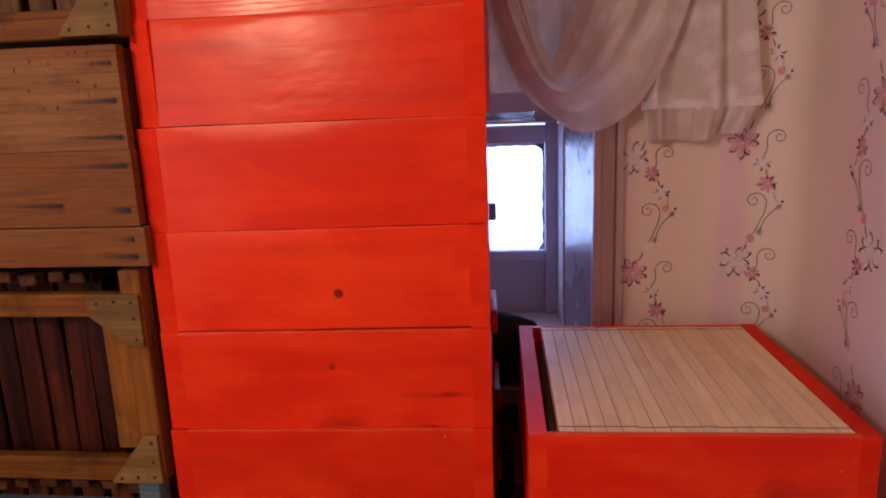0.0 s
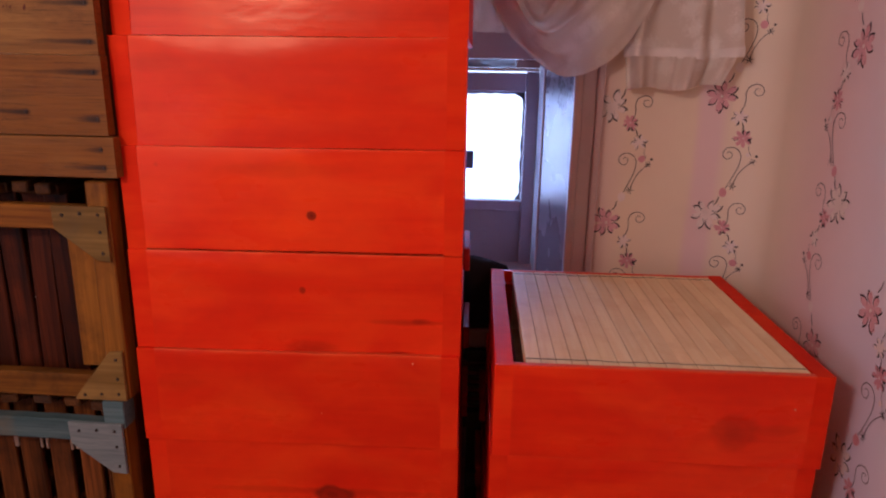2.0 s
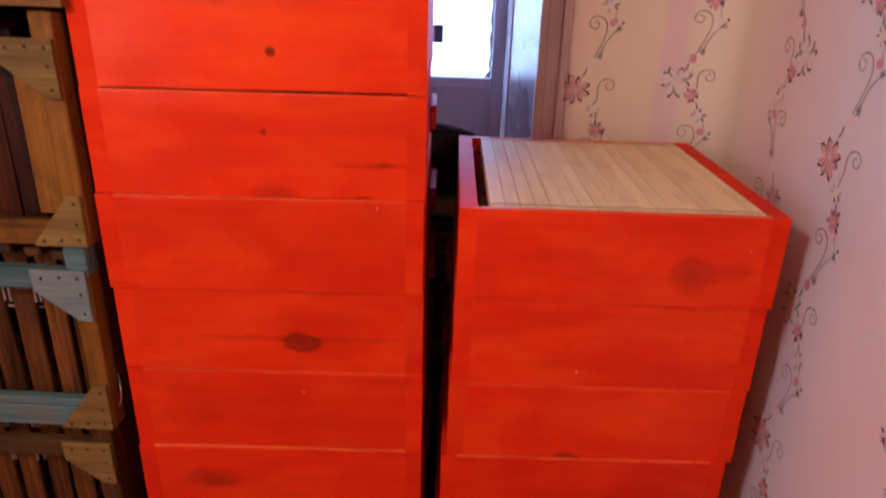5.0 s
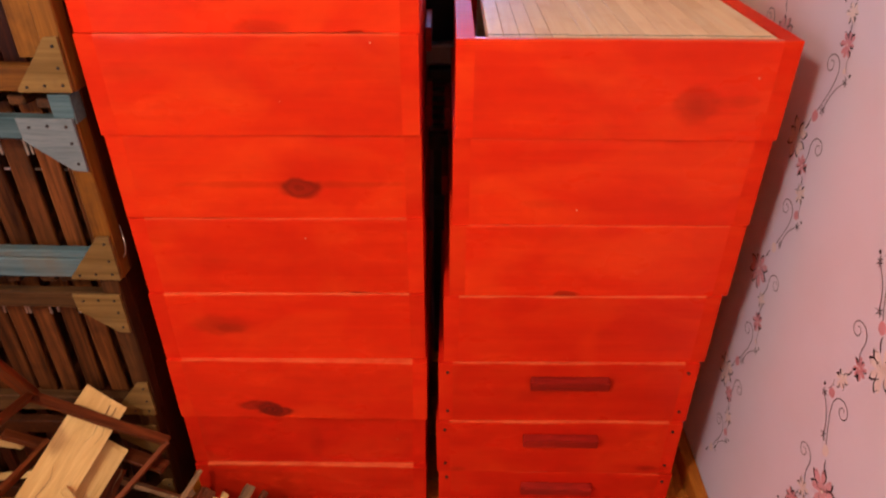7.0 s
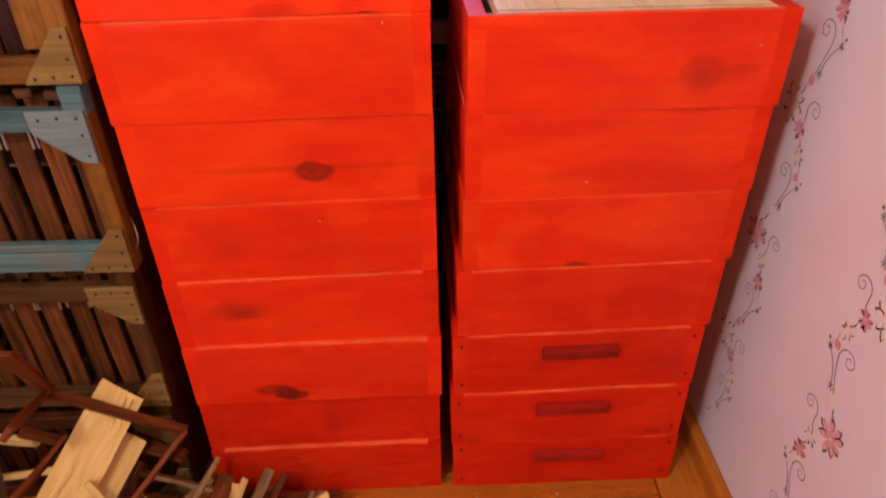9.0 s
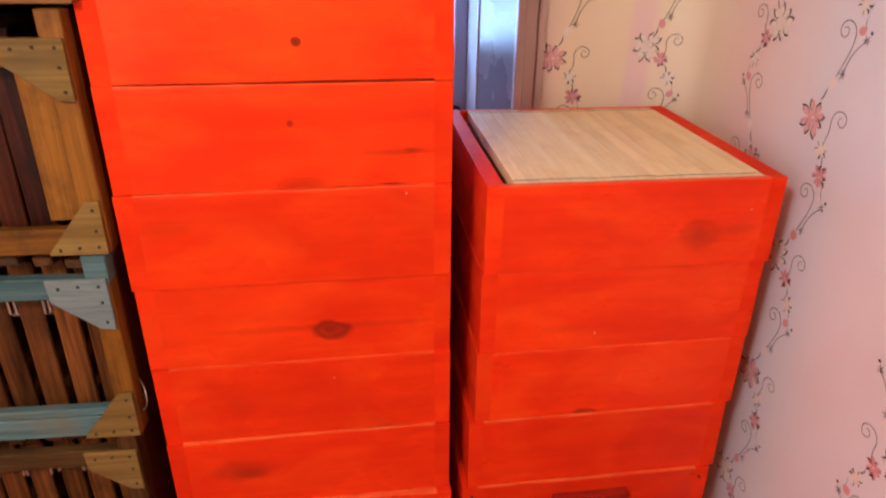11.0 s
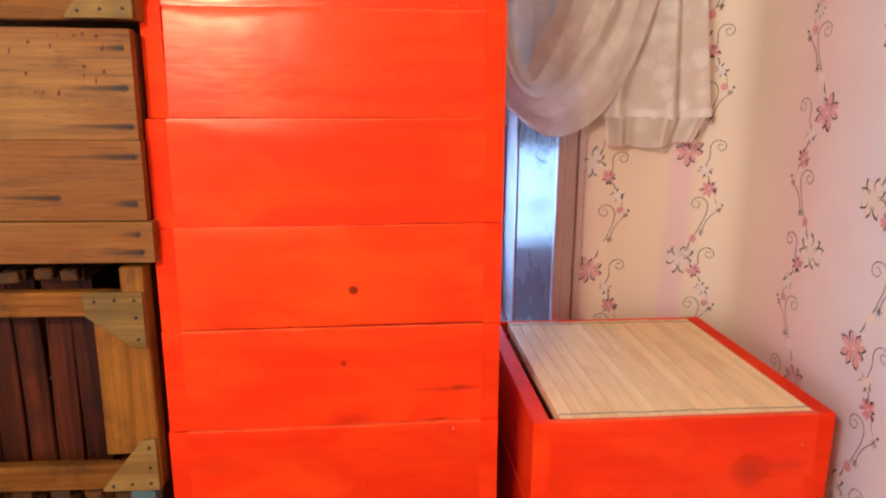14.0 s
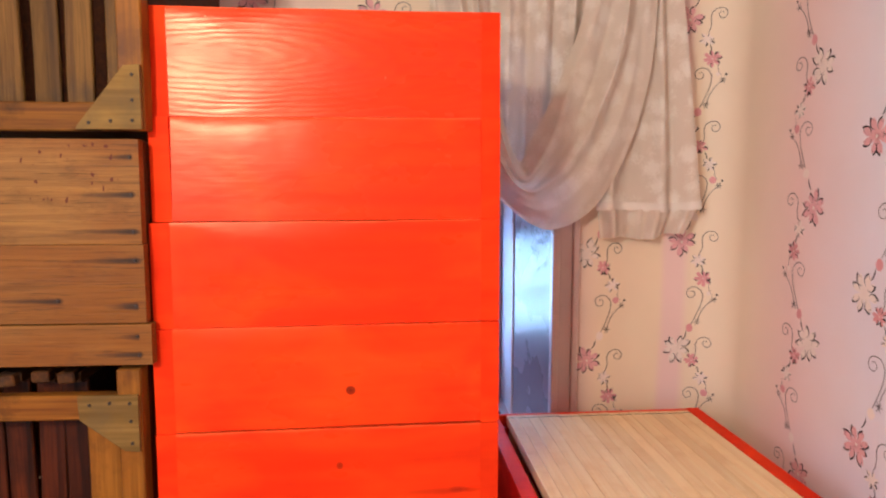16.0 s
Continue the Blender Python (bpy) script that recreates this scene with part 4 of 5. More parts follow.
def crate(z, h, face, ply, label, dx=0.0, dy=0.0, bars=(BAR_DARK,), seed=0, rail=0.036, tins=False, lower_ply=None, turn=0.0, step=0.047, wide=0.038, inner=True):
    rnd = random.Random(seed)
    ob = thing("frame_crate", pose(CX1 + dx, CY + dy, z, 0, 0, turn), label, "crate", "stack of old crates")
    # the two lowest crates take posts with the dimness painted in
    for x in (-0.017, -CW + 0.017):
        part("corner_post", block((0.034, 0.032, h - 0.004), 0.002, 1, 0.0012, seed, 3, 2), DIM_UPRIGHT if face in (LOW_CRATE_WOOD, CRATE_SIDE) else CRATE_UP, ob, at=pose(x, 0.016, h / 2))
    top = h - 0.040
    part("top_rail", block((CW - 0.069, 0.022, rail), 0.002, 1, 0.0012, seed + 1, 6, 0), face, ob, at=pose(-CW / 2, 0.013, top - rail / 2))
    part("bottom_rail", block((CW - 0.069, 0.022, 0.040), 0.002, 1, 0.0012, seed + 2, 6, 0), face, ob, at=pose(-CW / 2, 0.013, 0.021))
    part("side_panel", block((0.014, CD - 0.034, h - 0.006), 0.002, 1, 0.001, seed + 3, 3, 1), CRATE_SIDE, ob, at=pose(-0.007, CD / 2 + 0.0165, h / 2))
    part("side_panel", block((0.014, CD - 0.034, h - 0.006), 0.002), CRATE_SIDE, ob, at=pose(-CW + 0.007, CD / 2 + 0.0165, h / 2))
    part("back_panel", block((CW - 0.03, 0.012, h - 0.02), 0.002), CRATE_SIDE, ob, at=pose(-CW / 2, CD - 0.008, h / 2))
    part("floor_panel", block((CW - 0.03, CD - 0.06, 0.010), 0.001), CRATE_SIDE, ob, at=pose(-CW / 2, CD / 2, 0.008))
    for sx, x in ((1, -0.002), (-1, -CW + 0.002)):
        for sz, zz in ((1, top + 0.002), (-1, 0.003)):
            size = 0.087 * rnd.uniform(0.96, 1.04)
            g = part("gusset", gusset(size, (sx, sz)), ply if sz > 0 or not lower_ply else lower_ply, ob, "plywood corner gusset", pose(x, -0.0075, zz))
            for u, w in ((0.14, 0.14), (0.80, 0.10 if sz < 0 else 0.16), (0.12, 0.84), (0.47, 0.13), (0.13, 0.45)):
                bm = bmesh.new()
                bmesh.ops.create_cone(bm, cap_ends=True, segments=8, radius1=0.0028, radius2=0.0022, depth=0.002)
                part("nail", bm, NAIL, g, at=pose(-sx * u * size, -0.0006, -sz * w * size, 90))
    if inner:
        part("inner_board", block((0.050, 0.014, h - 0.125), 0.0015, 1, 0.001, seed + 5, 3, 2), CRATE_UP, ob, "pale upright board", pose(-0.064, 0.034, (h - 0.040 - rail + 0.042) / 2))
    if lower_ply:
        part("painted_strip", block((CW - 0.070, 0.020, 0.014), 0.002, 1, 0.0006, seed + 9, 6, 0), BLUE_WOOD, ob, "strip of worn blue paint", pose(-CW / 2, 0.014, 0.049))
        # the posts' heads keep their old blue paint
        for x in (-0.017, -CW + 0.017):
            part("painted_post_head", block((0.0350, 0.033, 0.048), 0.0015), BLUE_WOOD, ob, "blue-painted post head", pose(x, 0.016, h - 0.0255))
    # frames in the crate, each with its end bar and lug
    x = -0.052 - (0.058 if inner else 0.0)
    i = 0
    while x > -CW + 0.05:
        ln = rnd.uniform(0.9, 1.0) * wide
        fr = thing("old_hive_frame", ob.matrix_basis @ pose(x, 0.050 + rnd.uniform(0, 0.010), 0.014, 0, rnd.uniform(-0.9, 0.9)), "old brown wooden hive frame standing in a crate", "hive frame", "old frames in crates")
        part("end_bar", block((ln, 0.010, h - 0.045), 0.0018, 1, 0.0015, seed * 7 + i, 4, 2), bars[rnd.randrange(len(bars))], fr, at=pose(0, 0, (h - 0.045) / 2))
        part("top_bar", block((ln * 0.8, CD - 0.10, 0.016), 0.0015), LUG_WOOD, fr, at=pose(0, CD / 2 - 0.068, h - 0.036))
        part("lug", block((ln * rnd.uniform(0.6, 0.9), 0.046, 0.017), 0.002, 1, 0.002, seed + i, 2, 1), LUG_WOOD, fr, at=pose(rnd.uniform(-0.003, 0.003), -0.012, h - 0.034 + rnd.uniform(-0.003, 0.004), 0, rnd.uniform(-6, 6)))
        if tins:
            for e in (-0.5, 0.5):
                part("tin_spacer", block((0.0045, 0.004, 0.058), 0.0008), METAL, fr, "bright tin spacer strip", pose(e * ln + (0.003 if e > 0 else -0.003), -0.004, h - 0.112))
        x -= step * rnd.uniform(0.93, 1.07)
        i += 1
    return ob


def plank_crate(z, h):
    """The crate that stands with its boarded side out."""
    ob = thing("plank_crate", pose(CX1 + 0.010, CY, z, 0, 0, 0.4), "wooden crate of horizontal weathered planks with nail stains", "crate", "stack of old crates")
    rows = (0.0, 0.0605, 0.172, h)
    for i in range(3):
        a, b = rows[i], rows[i + 1]
        lo, hi = (-CW - 0.004, 0.001 if i else 0, a + 0.0003), (0.003 - 0.0012 * (i % 3) if i else 0.008, 0.019, b - (0.0016 if i == 0 else 0.0002))
        pl = part("plank", box_between(lo, hi, 0.0004, rough=0.0004, seed=30 + i, cuts=8, axis=0), PLANK_WOOD, ob)
        for x, z in ((-0.012, 0.293), (-0.012, 0.241), (-0.011, 0.190), (-0.011, 0.149), (-0.012, 0.084), (-0.011, 0.041), (-0.010, 0.0145), (-0.117, 0.093)):
            if a < z < b:
                bm = bmesh.new()
                bmesh.ops.create_cone(bm, cap_ends=True, segments=8, radius1=0.0026, radius2=0.002, depth=0.002)
                part("nail", bm, NAIL, pl, "rusty nail head", pose(x, 0.0002 if i else -0.0008, z, 90))
    part("side_panel", block((0.016, CD - 0.03, h - 0.006), 0.002), CRATE_SIDE, ob, at=pose(-0.0085, CD / 2 + 0.012, h / 2))
    part("side_panel", block((0.016, CD - 0.03, h - 0.006), 0.002), CRATE_SIDE, ob, at=pose(-CW + 0.009, CD / 2 + 0.012, h / 2))
    part("floor_panel", block((CW - 0.05, CD - 0.06, 0.012), 0.001), CRATE_SIDE, ob, at=pose(-CW / 2, CD / 2, 0.008))
    return ob


crate(1.690, 0.40, CRATE_WOOD, PLY, "open crate of yellowed wood with upright frames, topmost", dx=0.018, dy=0.01, bars=(BAR_PALE, BAR_BROWN, BAR_PALE), seed=21, step=0.050, wide=0.040, inner=False)
plank_crate(1.362, 0.318)
crate(1.004, 0.354, CRATE_WOOD, PLY, "open yellowed crate with dark brown frames behind corner gussets", bars=(BAR_DARK,), seed=31, step=0.044, wide=0.041)
crate(0.658, 0.345, BLUE_WOOD, BLUE_PLY, "crate with worn pale blue paint holding brown frames", dx=-0.014, bars=(BAR_BROWN,), seed=23, tins=True, lower_ply=PLY, step=0.049, wide=0.040, inner=False)
crate(0.306, 0.350, LOW_CRATE_WOOD, PLY, "dark brown crate holding brown frames, its posts darkened for dim light", dx=-0.034, dy=0.012, bars=(BAR_BROWN, BAR_BROWN, BAR_BROWN, BAR_DARK), seed=24, tins=True, step=0.049, wide=0.040, inner=False)
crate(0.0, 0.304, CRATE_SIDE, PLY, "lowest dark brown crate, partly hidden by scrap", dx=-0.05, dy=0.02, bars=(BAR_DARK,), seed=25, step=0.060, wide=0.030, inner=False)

def wire(name, pts, r, material, label, category):
    cu = bpy.data.curves.new(name, "CURVE")
    cu.dimensions, cu.bevel_depth, cu.bevel_resolution = "3D", r, 2
    sp = cu.splines.new("NURBS")
    sp.points.add(len(pts) - 1)
    for p, co in zip(sp.points, pts):
        p.co = (*co, 1)
    sp.use_endpoint_u = True
    cu.materials.append(material)
    return tagged(new(name, cu), label, category)


wire("bent_wire", ((-0.337, 1.0, 0.690), (-0.322, 0.985, 0.700), (-0.312, 0.98, 0.725), (-0.318, 0.99, 0.745), (-0.331, 1.01, 0.750)), 0.0011, METAL, "thin bent wire sticking out beside the blue crate", "wire")

# ---- behind the stacks: black ribbed bin and cloth in the gap ----
BIN = thing("ribbed_bin", pose(0.222, 1.545, 0.0), "black ribbed plastic canister before a mauve board, standing behind the stacks", "canister")
part("backboard", block((0.150, 0.014, 0.885), 0.003), plain("mauve_board", (0.36, 0.13, 0.17), 0.6), BIN, "dull mauve board", pose(0, 0.030, 0.4425))
part("column", block((0.040, 0.016, 0.700), 0.003), BLACK, BIN, at=pose(0.002, 0.012, 0.350))
for i in range(6):
    part("rib", block((0.046, 0.014, 0.009), 0.002), BLACK, BIN, at=pose(0.003, 0.003, 0.728 + i * 0.023))
part("cap", block((0.064, 0.034, 0.026), 0.006, 2), BLACK, BIN, at=pose(0.004, 0.002, 0.862))
part("collar", block((0.060, 0.034, 0.040), 0.004, 2), plain("brown_black_plastic", (0.05, 0.03, 0.028), 0.4), BIN, at=pose(0, 0.002, 0.690))
part("clip", block((0.030, 0.012, 0.040), 0.003, 2), plain("dull_grey_plastic", (0.10, 0.075, 0.08), 0.5), BIN, "dull grey clip", pose(0, -0.004, 0.520))
part("rim", block((0.150, 0.05, 0.045), 0.004), GREY_BOARD, BIN, "dull grey-brown rim", pose(0, 0.0, 0.909))


def cloth_heap():
    bm = bmesh.new()
    bmesh.ops.create_icosphere(bm, subdivisions=3, radius=1.0)
    for v in bm.verts:
        n = noise.noise(v.co * 1.7 + Vector((3, 1, 2)))
        v.co = Vector((v.co.x * 0.10, v.co.y * 0.035, max(v.co.z * 0.105, -0.07))) * (1 + 0.22 * n)
    ob = new("dark_cloth", mesh_of(bm, DARK_CLOTH))
    ob.matrix_basis = pose(0.205, 1.545, 1.010)
    smooth(ob)
    return tagged(ob, "crumpled black cloth lying on the bin", "cloth")


cloth_heap()

# ---- lace curtain ----


def sheet(name, parent, fn, nu, nv, material, label=""):
    bm = bmesh.new()
    grid = [[bm.verts.new(fn(i / nu, j / nv)) for i in range(nu + 1)] for j in range(nv + 1)]
    for j in range(nv):
        for i in range(nu):
            bm.faces.new((grid[j][i], grid[j][i + 1], grid[j + 1][i + 1], grid[j + 1][i]))
    return smooth(part(name, bm, material, parent, label))


CURTAIN = thing("lace_curtain", pose(0, 0, 0), "cream lace curtain gathered up in a swag over the window", "curtain")
TOPZ = 2.42


def lerp(a, b, u):
    return a + (b - a) * u


def tail(u, v):
    """The hanging end with the broad lace border."""
    z = lerp(TOPZ, 1.548 + 0.006 * math.sin(5 * u + 1) + 0.012 * u, v)
    left, right = lerp(0.56, 0.512, v ** 1.2), lerp(0.66, 0.752, v)
    x = lerp(left, right, u) + 0.006 * math.sin(11 * u + 2.5 * v)
    y = 1.540 + (0.007 + 0.009 * v) * math.sin(2 * math.pi * (2.6 * u + 0.22 * v + 0.35 * noise.noise(Vector((u * 2.2, v * 1.1, 4.0))))) + 0.004 * noise.noise(Vector((u * 9.0, v * 1.6, 8.0)))
    return x, y, z


sheet("tail", CURTAIN, tail, 70, 50, LACE, "hanging lace end with flower border")


def frill(u, v):
    z = lerp(1.556, 1.486 + 0.005 * math.sin(9 * u) + 0.010 * u, v)
    x = lerp(lerp(0.520, 0.530, v), lerp(0.744, 0.722, v), u)
    y = tail(u, 1.0)[1] - 0.001 + 0.010 * v + 0.006 * v * noise.noise(Vector((u * 6.0, 1.0, 3.0))) + 0.004 * math.sin(40 * u)
    return x, y, z


sheet("frill", CURTAIN, frill, 70, 8, TULLE, "thin frill under the hem")


def hem(u, v):
    x, y, z = tail(u, 1.0)
    return x, y - 0.0025, z + 0.020 * (1 - v)


sheet("hem", CURTAIN, hem, 70, 2, HEM, "satin hem band")


def ridge(a):
    """Soft cloth folds: broad rounded crests with narrow valleys."""
    return 2.0 * (0.5 + 0.5 * math.sin(a)) ** 0.6 - 1.0


def through_points(pts, u):
    """A smooth curve through some points."""
    n = len(pts) - 1
    i = min(int(u * n), n - 1)
    t = u * n - i
    p0, p1, p2, p3 = (Vector(pts[min(max(i + k, 0), n)]) for k in (-1, 0, 1, 2))
    return 0.5 * (2 * p1 + (p2 - p0) * t + (2 * p0 - 5 * p1 + 4 * p2 - p3) * t * t + (3 * p1 - p0 - 3 * p2 + p3) * t ** 3)


def hanging(u, v):
    """The straight lace part behind the swag."""
    x = 0.12 + 0.45 * u + 0.02 * math.sin(5 * u) - 0.05 * v * (u - 0.3)
    z = lerp(TOPZ, 1.60, v)
    fold = 2 * math.pi * (4.6 * u + 0.06 * math.sin(9 * u) + 0.10 * v)
    return x, 1.546 + 0.014 * ridge(fold) + 0.003 * math.sin(2.3 * fold), z


sheet("hanging_folds", CURTAIN, hanging, 130, 40, LACE, "straight lace folds behind the swag")
INNER = ((0.235, 2.34), (0.248, 2.00), (0.280, 1.80), (0.322, 1.668), (0.352, 1.715), (0.420, 1.860), (0.470, 2.03), (0.500, 2.34))
OUTER = ((0.120, 2.10), (0.170, 1.86), (0.235, 1.655), (0.310, 1.560), (0.410, 1.512), (0.530, 1.600), (0.622, 1.870), (0.640, 2.34))


def swag(u, v):
    """Folds that hang in a bow from the side of the window up to the rod."""
    a, b = through_points(INNER, u), through_points(OUTER, u)
    w = v + 0.05 * math.sin(math.pi * u) * math.sin(2 * math.pi * v)
    p = a.lerp(b, w)
    belly = math.sin(math.pi * min(max(u, 0.0), 1.0))
    fold = 2 * math.pi * (2.3 * v + 0.45 * math.sin(2.2 * u + 0.4) + 0.55 * noise.noise(Vector((u * 2.6, v * 2.2, 0.7))))
    y = 1.508 - 0.030 * belly * math.sin(math.pi * min(v * 1.05, 1.0)) + (0.013 - 0.005 * belly) * ridge(fold + 0.8 * math.sin(4 * u + 5 * v)) + 0.009 * noise.noise(Vector((u * 8.0, v * 5.0 + u * 3.0, 2.2))) + 0.004 * noise.noise(Vector((u * 19.0, v * 11.0, 5.2))) + 0.0015 * math.sin(2.3 * fold + 9 * u)
    y += 0.030 * belly * max(0.0, v - 0.8) / 0.2
    return p.x, y, p.y


sheet("swag", CURTAIN, swag, 110, 70, TULLE, "tulle swag hanging in a bow with sweeping folds")
ROD = thing("curtain_rod", pose(0.25, 1.53, 2.43), "plain wooden curtain rod", "curtain rod")
part("rod", block((1.0, 0.018, 0.018), 0.007, 3), CRATE_WOOD, ROD)
for x in (-0.45, 0.45):
    part("bracket", block((0.016, 0.066, 0.02), 0.002), METAL, ROD, at=pose(x, 0.036, 0))

# ---- scrap wood on the floor ----
PILE = thing("scrap_wood_pile", pose(0, 0, 0), "heap of broken frame bars, split boards and kindling", "scrap wood", kind="")


def stick(name, p, q, w, t, material, seed, label="", spin=0.0, ragged=0.002, parent=None, facing=False):
    m, ln = between(p, q)
    if facing:  # broad side towards the open room
        ax = (Vector(q) - Vector(p)).normalized()
        up = Vector((0.55, -0.75, 0.75))
        up = (up - ax * up.dot(ax)).normalized()
        side = up.cross(ax)
        m = Matrix.Translation((Vector(p) + Vector(q)) / 2) @ Matrix((ax, side, up)).transposed().to_4x4()
    bm = block((ln, w, t), min(w, t) * 0.12, 1, ragged, seed, 5, 0)
    rnd = random.Random(seed)
    for v in bm.verts:  # ends broken askew
        if abs(v.co.x) > ln * 0.46:
            v.co.x += v.co.y * rnd.uniform(-0.4, 0.4)
    return part(name, bm, material, parent or PILE, label, m @ pose(0, 0, 0, spin))


BIG = (
    ("board", (-0.418, 0.94, 0.396), (-0.522, 0.74, 0.252), 0.088, 0.006, STICK_PALE, 35, "fresh pale board"),
    ("board", (-0.408, 0.900, 0.300), (-0.495, 0.735, 0.185), 0.050, 0.006, STICK_PALE, 35, "fresh pale board"),
    ("board", (-0.436, 0.92, 0.218), (-0.451, 0.83, 0.178), 0.045, 0.006, STICK_RED, 30, ""),
    ("frame_bar", (-0.493, 0.80, 0.627), (-0.513, 0.88, 0.467), 0.030, 0.012, STICK_RED, 10, "broken reddish frame bar"),
    ("frame_bar", (-0.515, 0.88, 0.461), (-0.486, 0.72, 0.526), 0.030, 0.012, STICK_RED, 50, "broken reddish frame bar"),
    ("frame_bar", (-0.514, 0.88, 0.458), (-0.315, 0.93, 0.288), 0.020, 0.012, STICK_RED, 20, "broken reddish frame bar"),
    ("frame_bar", (-0.315, 0.93, 0.285), (-0.436, 0.72, 0.213), 0.022, 0.010, STICK_RED, 60, "broken reddish frame bar"),
    ("frame_bar", (-0.583, 0.86, 0.378), (-0.529, 0.88, 0.325), 0.022, 0.012, STICK_RED, 0, ""),
    ("frame_bar", (-0.529, 0.88, 0.325), (-0.559, 0.72, 0.334), 0.036, 0.010, STICK_RED, 60, ""),
    ("frame_bar", (-0.600, 0.72, 0.330), (-0.431, 0.74, 0.209), 0.022, 0.012, STICK_RED, 30, ""),
    ("lath", (-0.459, 0.80, 0.300), (-0.363, 0.74, 0.196), 0.014, 0.009, STICK_PALE, 20, ""),
    ("lath", (-0.276, 0.95, 0.178), (-0.342, 0.82, 0.103), 0.009, 0.008, STICK_BROWN, 20, ""),
    ("splinter", (-0.255, 0.92, 0.145), (-0.277, 0.82, 0.124), 0.036, 0.008, STICK_RED, 40, ""),
    ("splinter", (-0.250, 0.85, 0.141), (-0.280, 0.78, 0.131), 0.030, 0.008, STICK_PALE, 40, ""),
    ("splinter", (-0.159, 0.92, 0.168), (-0.207, 0.80, 0.115), 0.020, 0.014, STICK_BROWN, 30, "weathered split stick"),
    ("splinter", (-0.134, 0.93, 0.138), (-0.175, 0.85, 0.090), 0.014, 0.010, STICK_RED, 30, ""),
    ("splinter", (-0.036, 0.88, 0.135), (-0.145, 0.80, 0.108), 0.014, 0.010, STICK_PALE, 30, "pale splinter"),
    ("splinter", (-0.077, 0.92, 0.092), (-0.105, 0.86, 0.031), 0.010, 0.008, STICK_BROWN, 30, ""),
    ("splinter", (-0.059, 0.89, 0.069), (-0.083, 0.86, 0.032), 0.010, 0.008, STICK_BROWN, 30, ""),
)
def split_board(ob, ln, w, t, seed):
    """Dark cracks that run along a board from its ends."""
    rnd = random.Random(seed)
    for i in range(3):
        pr = Print()
        y0, n, end = rnd.uniform(-0.36, 0.36) * w, rnd.uniform(0.25, 0.6) * ln, rnd.choice((-1, 1))
        pr.stroke([(end * (ln * 0.47 - n * u), y0 + 0.006 * u * rnd.uniform(-1, 1) + 0.002 * math.sin(9 * u)) for u in (0, 0.25, 0.5, 0.75, 1)], 0.0022, 0.0004, 0)
        me = bpy.data.meshes.new("crack")
        me.from_pydata([(x, y, t / 2 + 0.0026) for x, y, _ in pr.v], [], pr.f)
        me.materials.append(STICK_BROWN)
        part("crack", me, None, ob, "dark split in the board")


for i, (name, p, q, w, t, mat, spin, label) in enumerate(BIG):
    ob = stick(name, p, q, w, t, mat, 100 + i, label, 0.0 if name in ("board", "splinter") else spin, facing=name in ("board", "splinter"))
    if name == "board":
        split_board(ob, (Vector(q) - Vector(p)).length, w, t, 60 + i)
rnd = random.Random(77)
# split blocks lying side by side, then the loose heap below
for i in range(5):
    stick("splinter", (-0.445 + 0.021 * i, 0.868, 0.108 + 0.005 * i), (-0.470 + 0.021 * i, 0.765, 0.070 + 0.004 * i), 0.021, 0.020, STICK_PALE, 140 + i, "pale split block", 10)
for i in range(14):
    cx = -0.36 + 0.022 * i + rnd.uniform(-0.01, 0.01)
    top = Vector((cx + rnd.uniform(-0.01, 0.05), rnd.uniform(0.86, 0.93), rnd.uniform(0.07, 0.15) * (1.0 if i < 9 else 0.6)))
    foot = Vector((cx - rnd.uniform(0.02, 0.06), rnd.uniform(0.74, 0.80), rnd.uniform(0.03, 0.08)))
    stick("splinter", top, foot, rnd.uniform(0.012, 0.030), rnd.uniform(0.008, 0.014), rnd.choice((STICK_PALE, STICK_RED, STICK_PALE, STICK_BROWN)), 170 + i, facing=True, ragged=0.003)
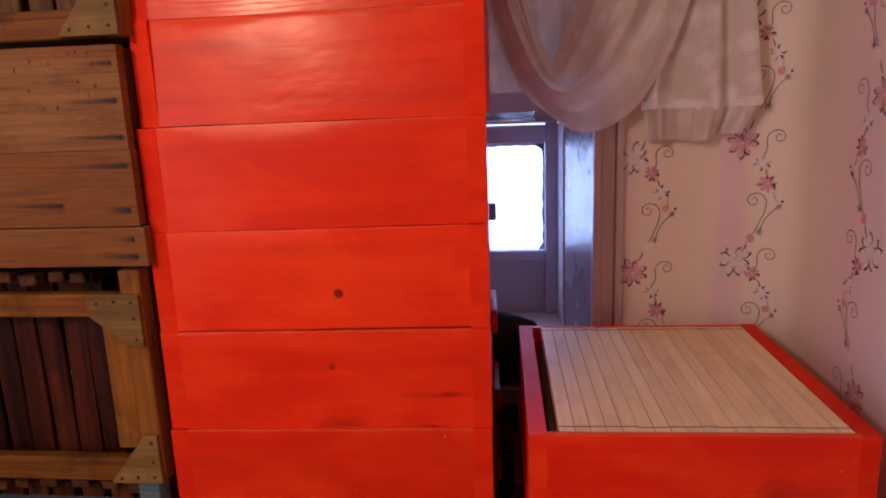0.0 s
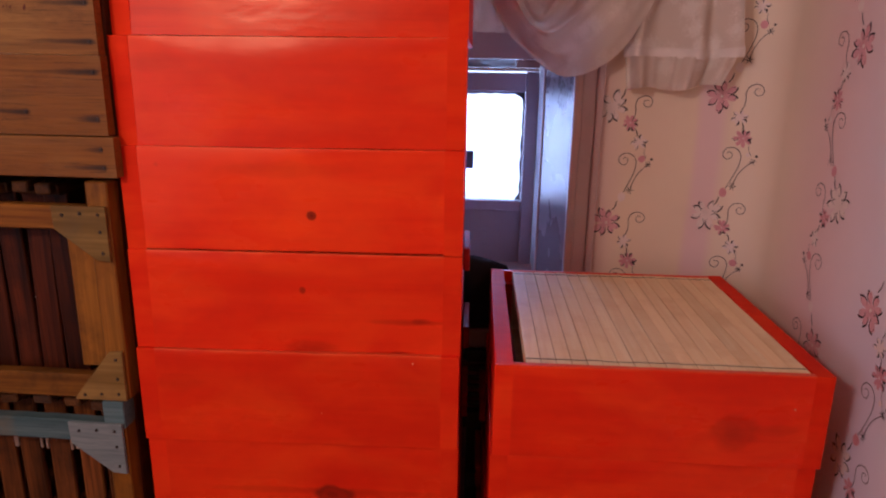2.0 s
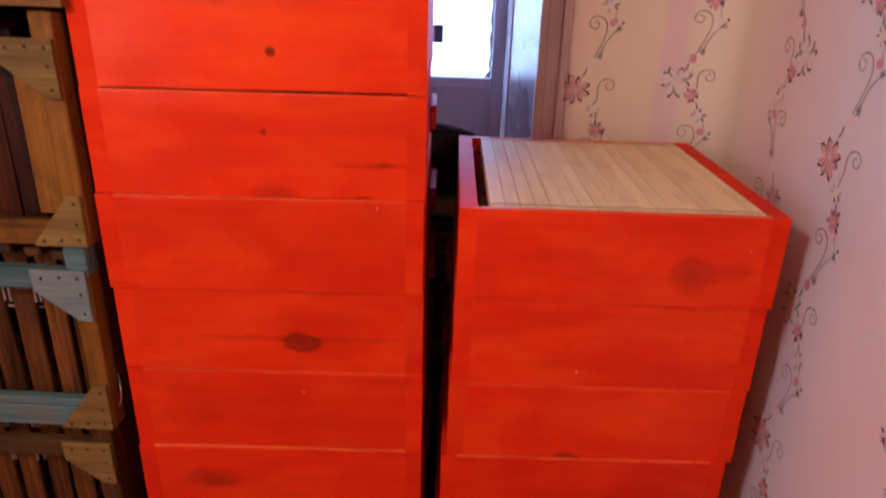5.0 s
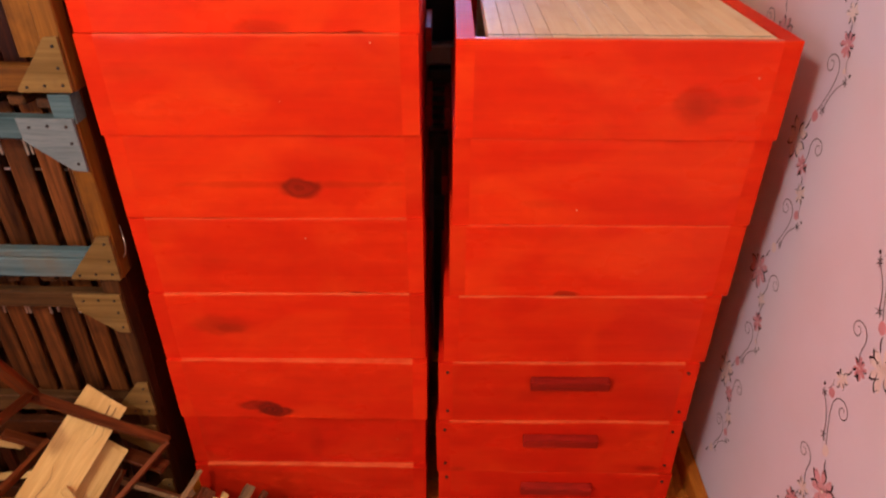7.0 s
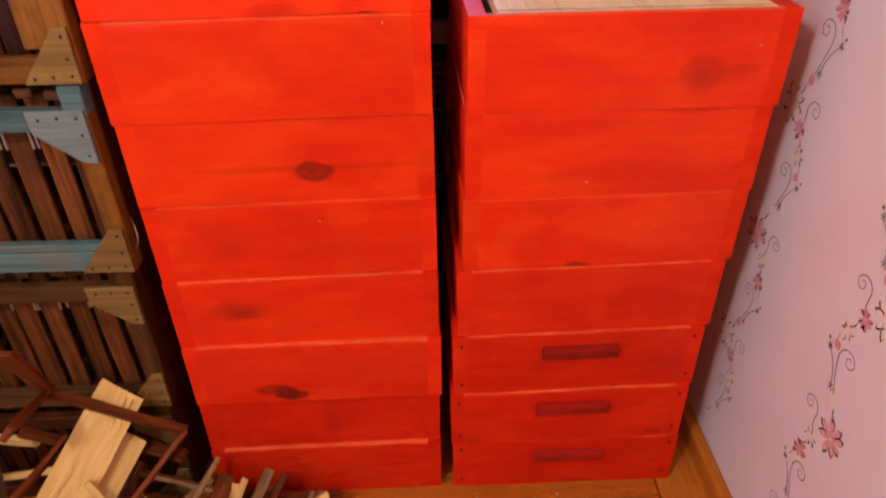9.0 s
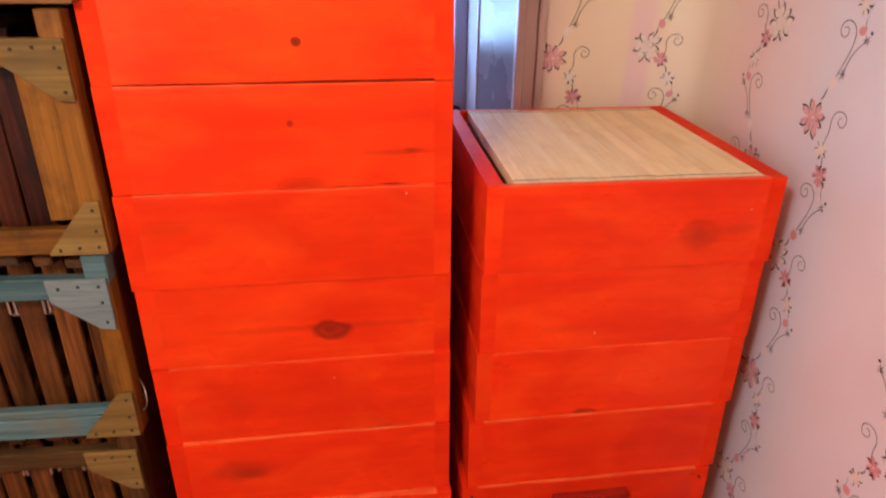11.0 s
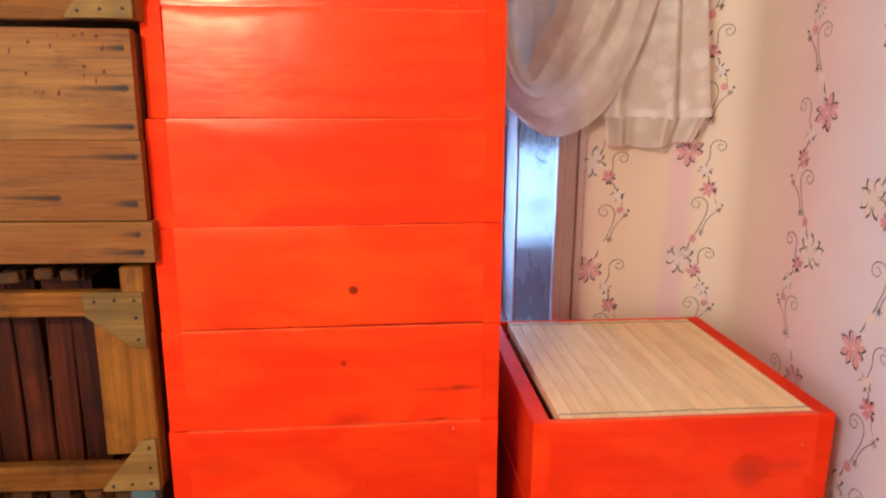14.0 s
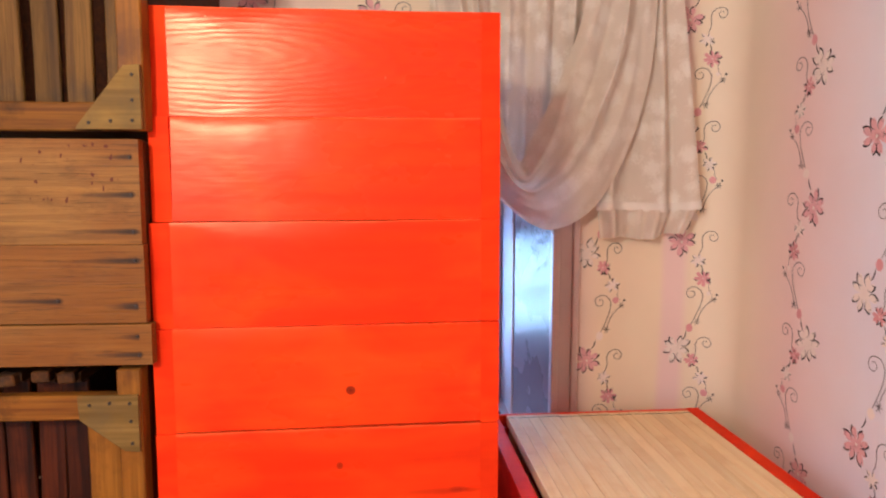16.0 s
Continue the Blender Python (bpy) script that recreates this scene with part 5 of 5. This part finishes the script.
for i in range(110):
    cx, cy = rnd.uniform(-0.78, -0.07), rnd.uniform(0.58, 0.94)
    tall = 0.30 * max(0.0, min(1.0, (-0.10 - cx) / 0.42)) * (0.75 + 0.25 * math.sin(9 * cy)) + 0.05
    if cx > -0.33:
        tall = min(tall, 0.10)
    cz = rnd.uniform(0.012, tall) if i > 60 else rnd.uniform(0.01, 0.06)
    a, ln = rnd.uniform(0, math.pi), rnd.uniform(0.05, 0.14)
    if cx > -0.2:
        ln *= 0.7
    d = Vector((math.cos(a), math.sin(a) * 0.7, rnd.uniform(-0.35, 0.35))) * ln
    p, q = Vector((cx, cy, cz)) - d, Vector((cx, cy, cz)) + d
    lift = max(0.0, 0.008 - min(p.z, q.z))
    p.z += lift
    q.z += lift
    for e in (p, q):
        e.y = min(e.y, 0.955)
    stick("splinter", p, q, rnd.uniform(0.010, 0.034), rnd.uniform(0.006, 0.012), rnd.choice((STICK_RED, STICK_BROWN, STICK_PALE, STICK_BROWN, STICK_RED)), 200 + i, "", rnd.uniform(0, 90), 0.003)

# plaster crumbs on the floor
rnd = random.Random(9)
crumbs = bmesh.new()
for i in range(190):
    r = rnd.uniform(0.0004, 0.0011) + 0.0022 * rnd.random() ** 6
    x, y = (rnd.gauss(0.52, 0.05), rnd.gauss(0.905, 0.014)) if i % 2 else (rnd.gauss(0.46, 0.15), rnd.gauss(0.915, 0.03))
    if not (0.1 < x < 0.78 and 0.86 < y < 0.985):
        continue
    bmesh.ops.create_icosphere(crumbs, subdivisions=1, radius=r, matrix=Matrix.Translation((x, y, 0.0008)))
tagged(new("plaster_crumbs", mesh_of(crumbs, DUST)), "whitish plaster crumbs on the boards", "debris", kind="stuff")

# ---- floorboards, each a piece of the floor ----
y = Y0
while y < Y1 + 0.001:
    w = 0.142
    if y + w > Y1:
        w = Y1 - y
    if w > 0.02:
        part("floorboard", block((0.715 - X0, w - 0.003, 0.022), 0.002), FLOOR_WOOD, FLOOR, at=pose((0.715 + X0) / 2, y + w / 2 - 0.0875 + 0.0905, -0.011))
    y += 0.142
part("floorboard", block((X1 - 0.719, Y1 - Y0 - 0.01, 0.022), 0.002), SKIRT_WOOD, FLOOR, "border board along the wall", pose((X1 + 0.719) / 2, (Y0 + Y1) / 2, -0.011))
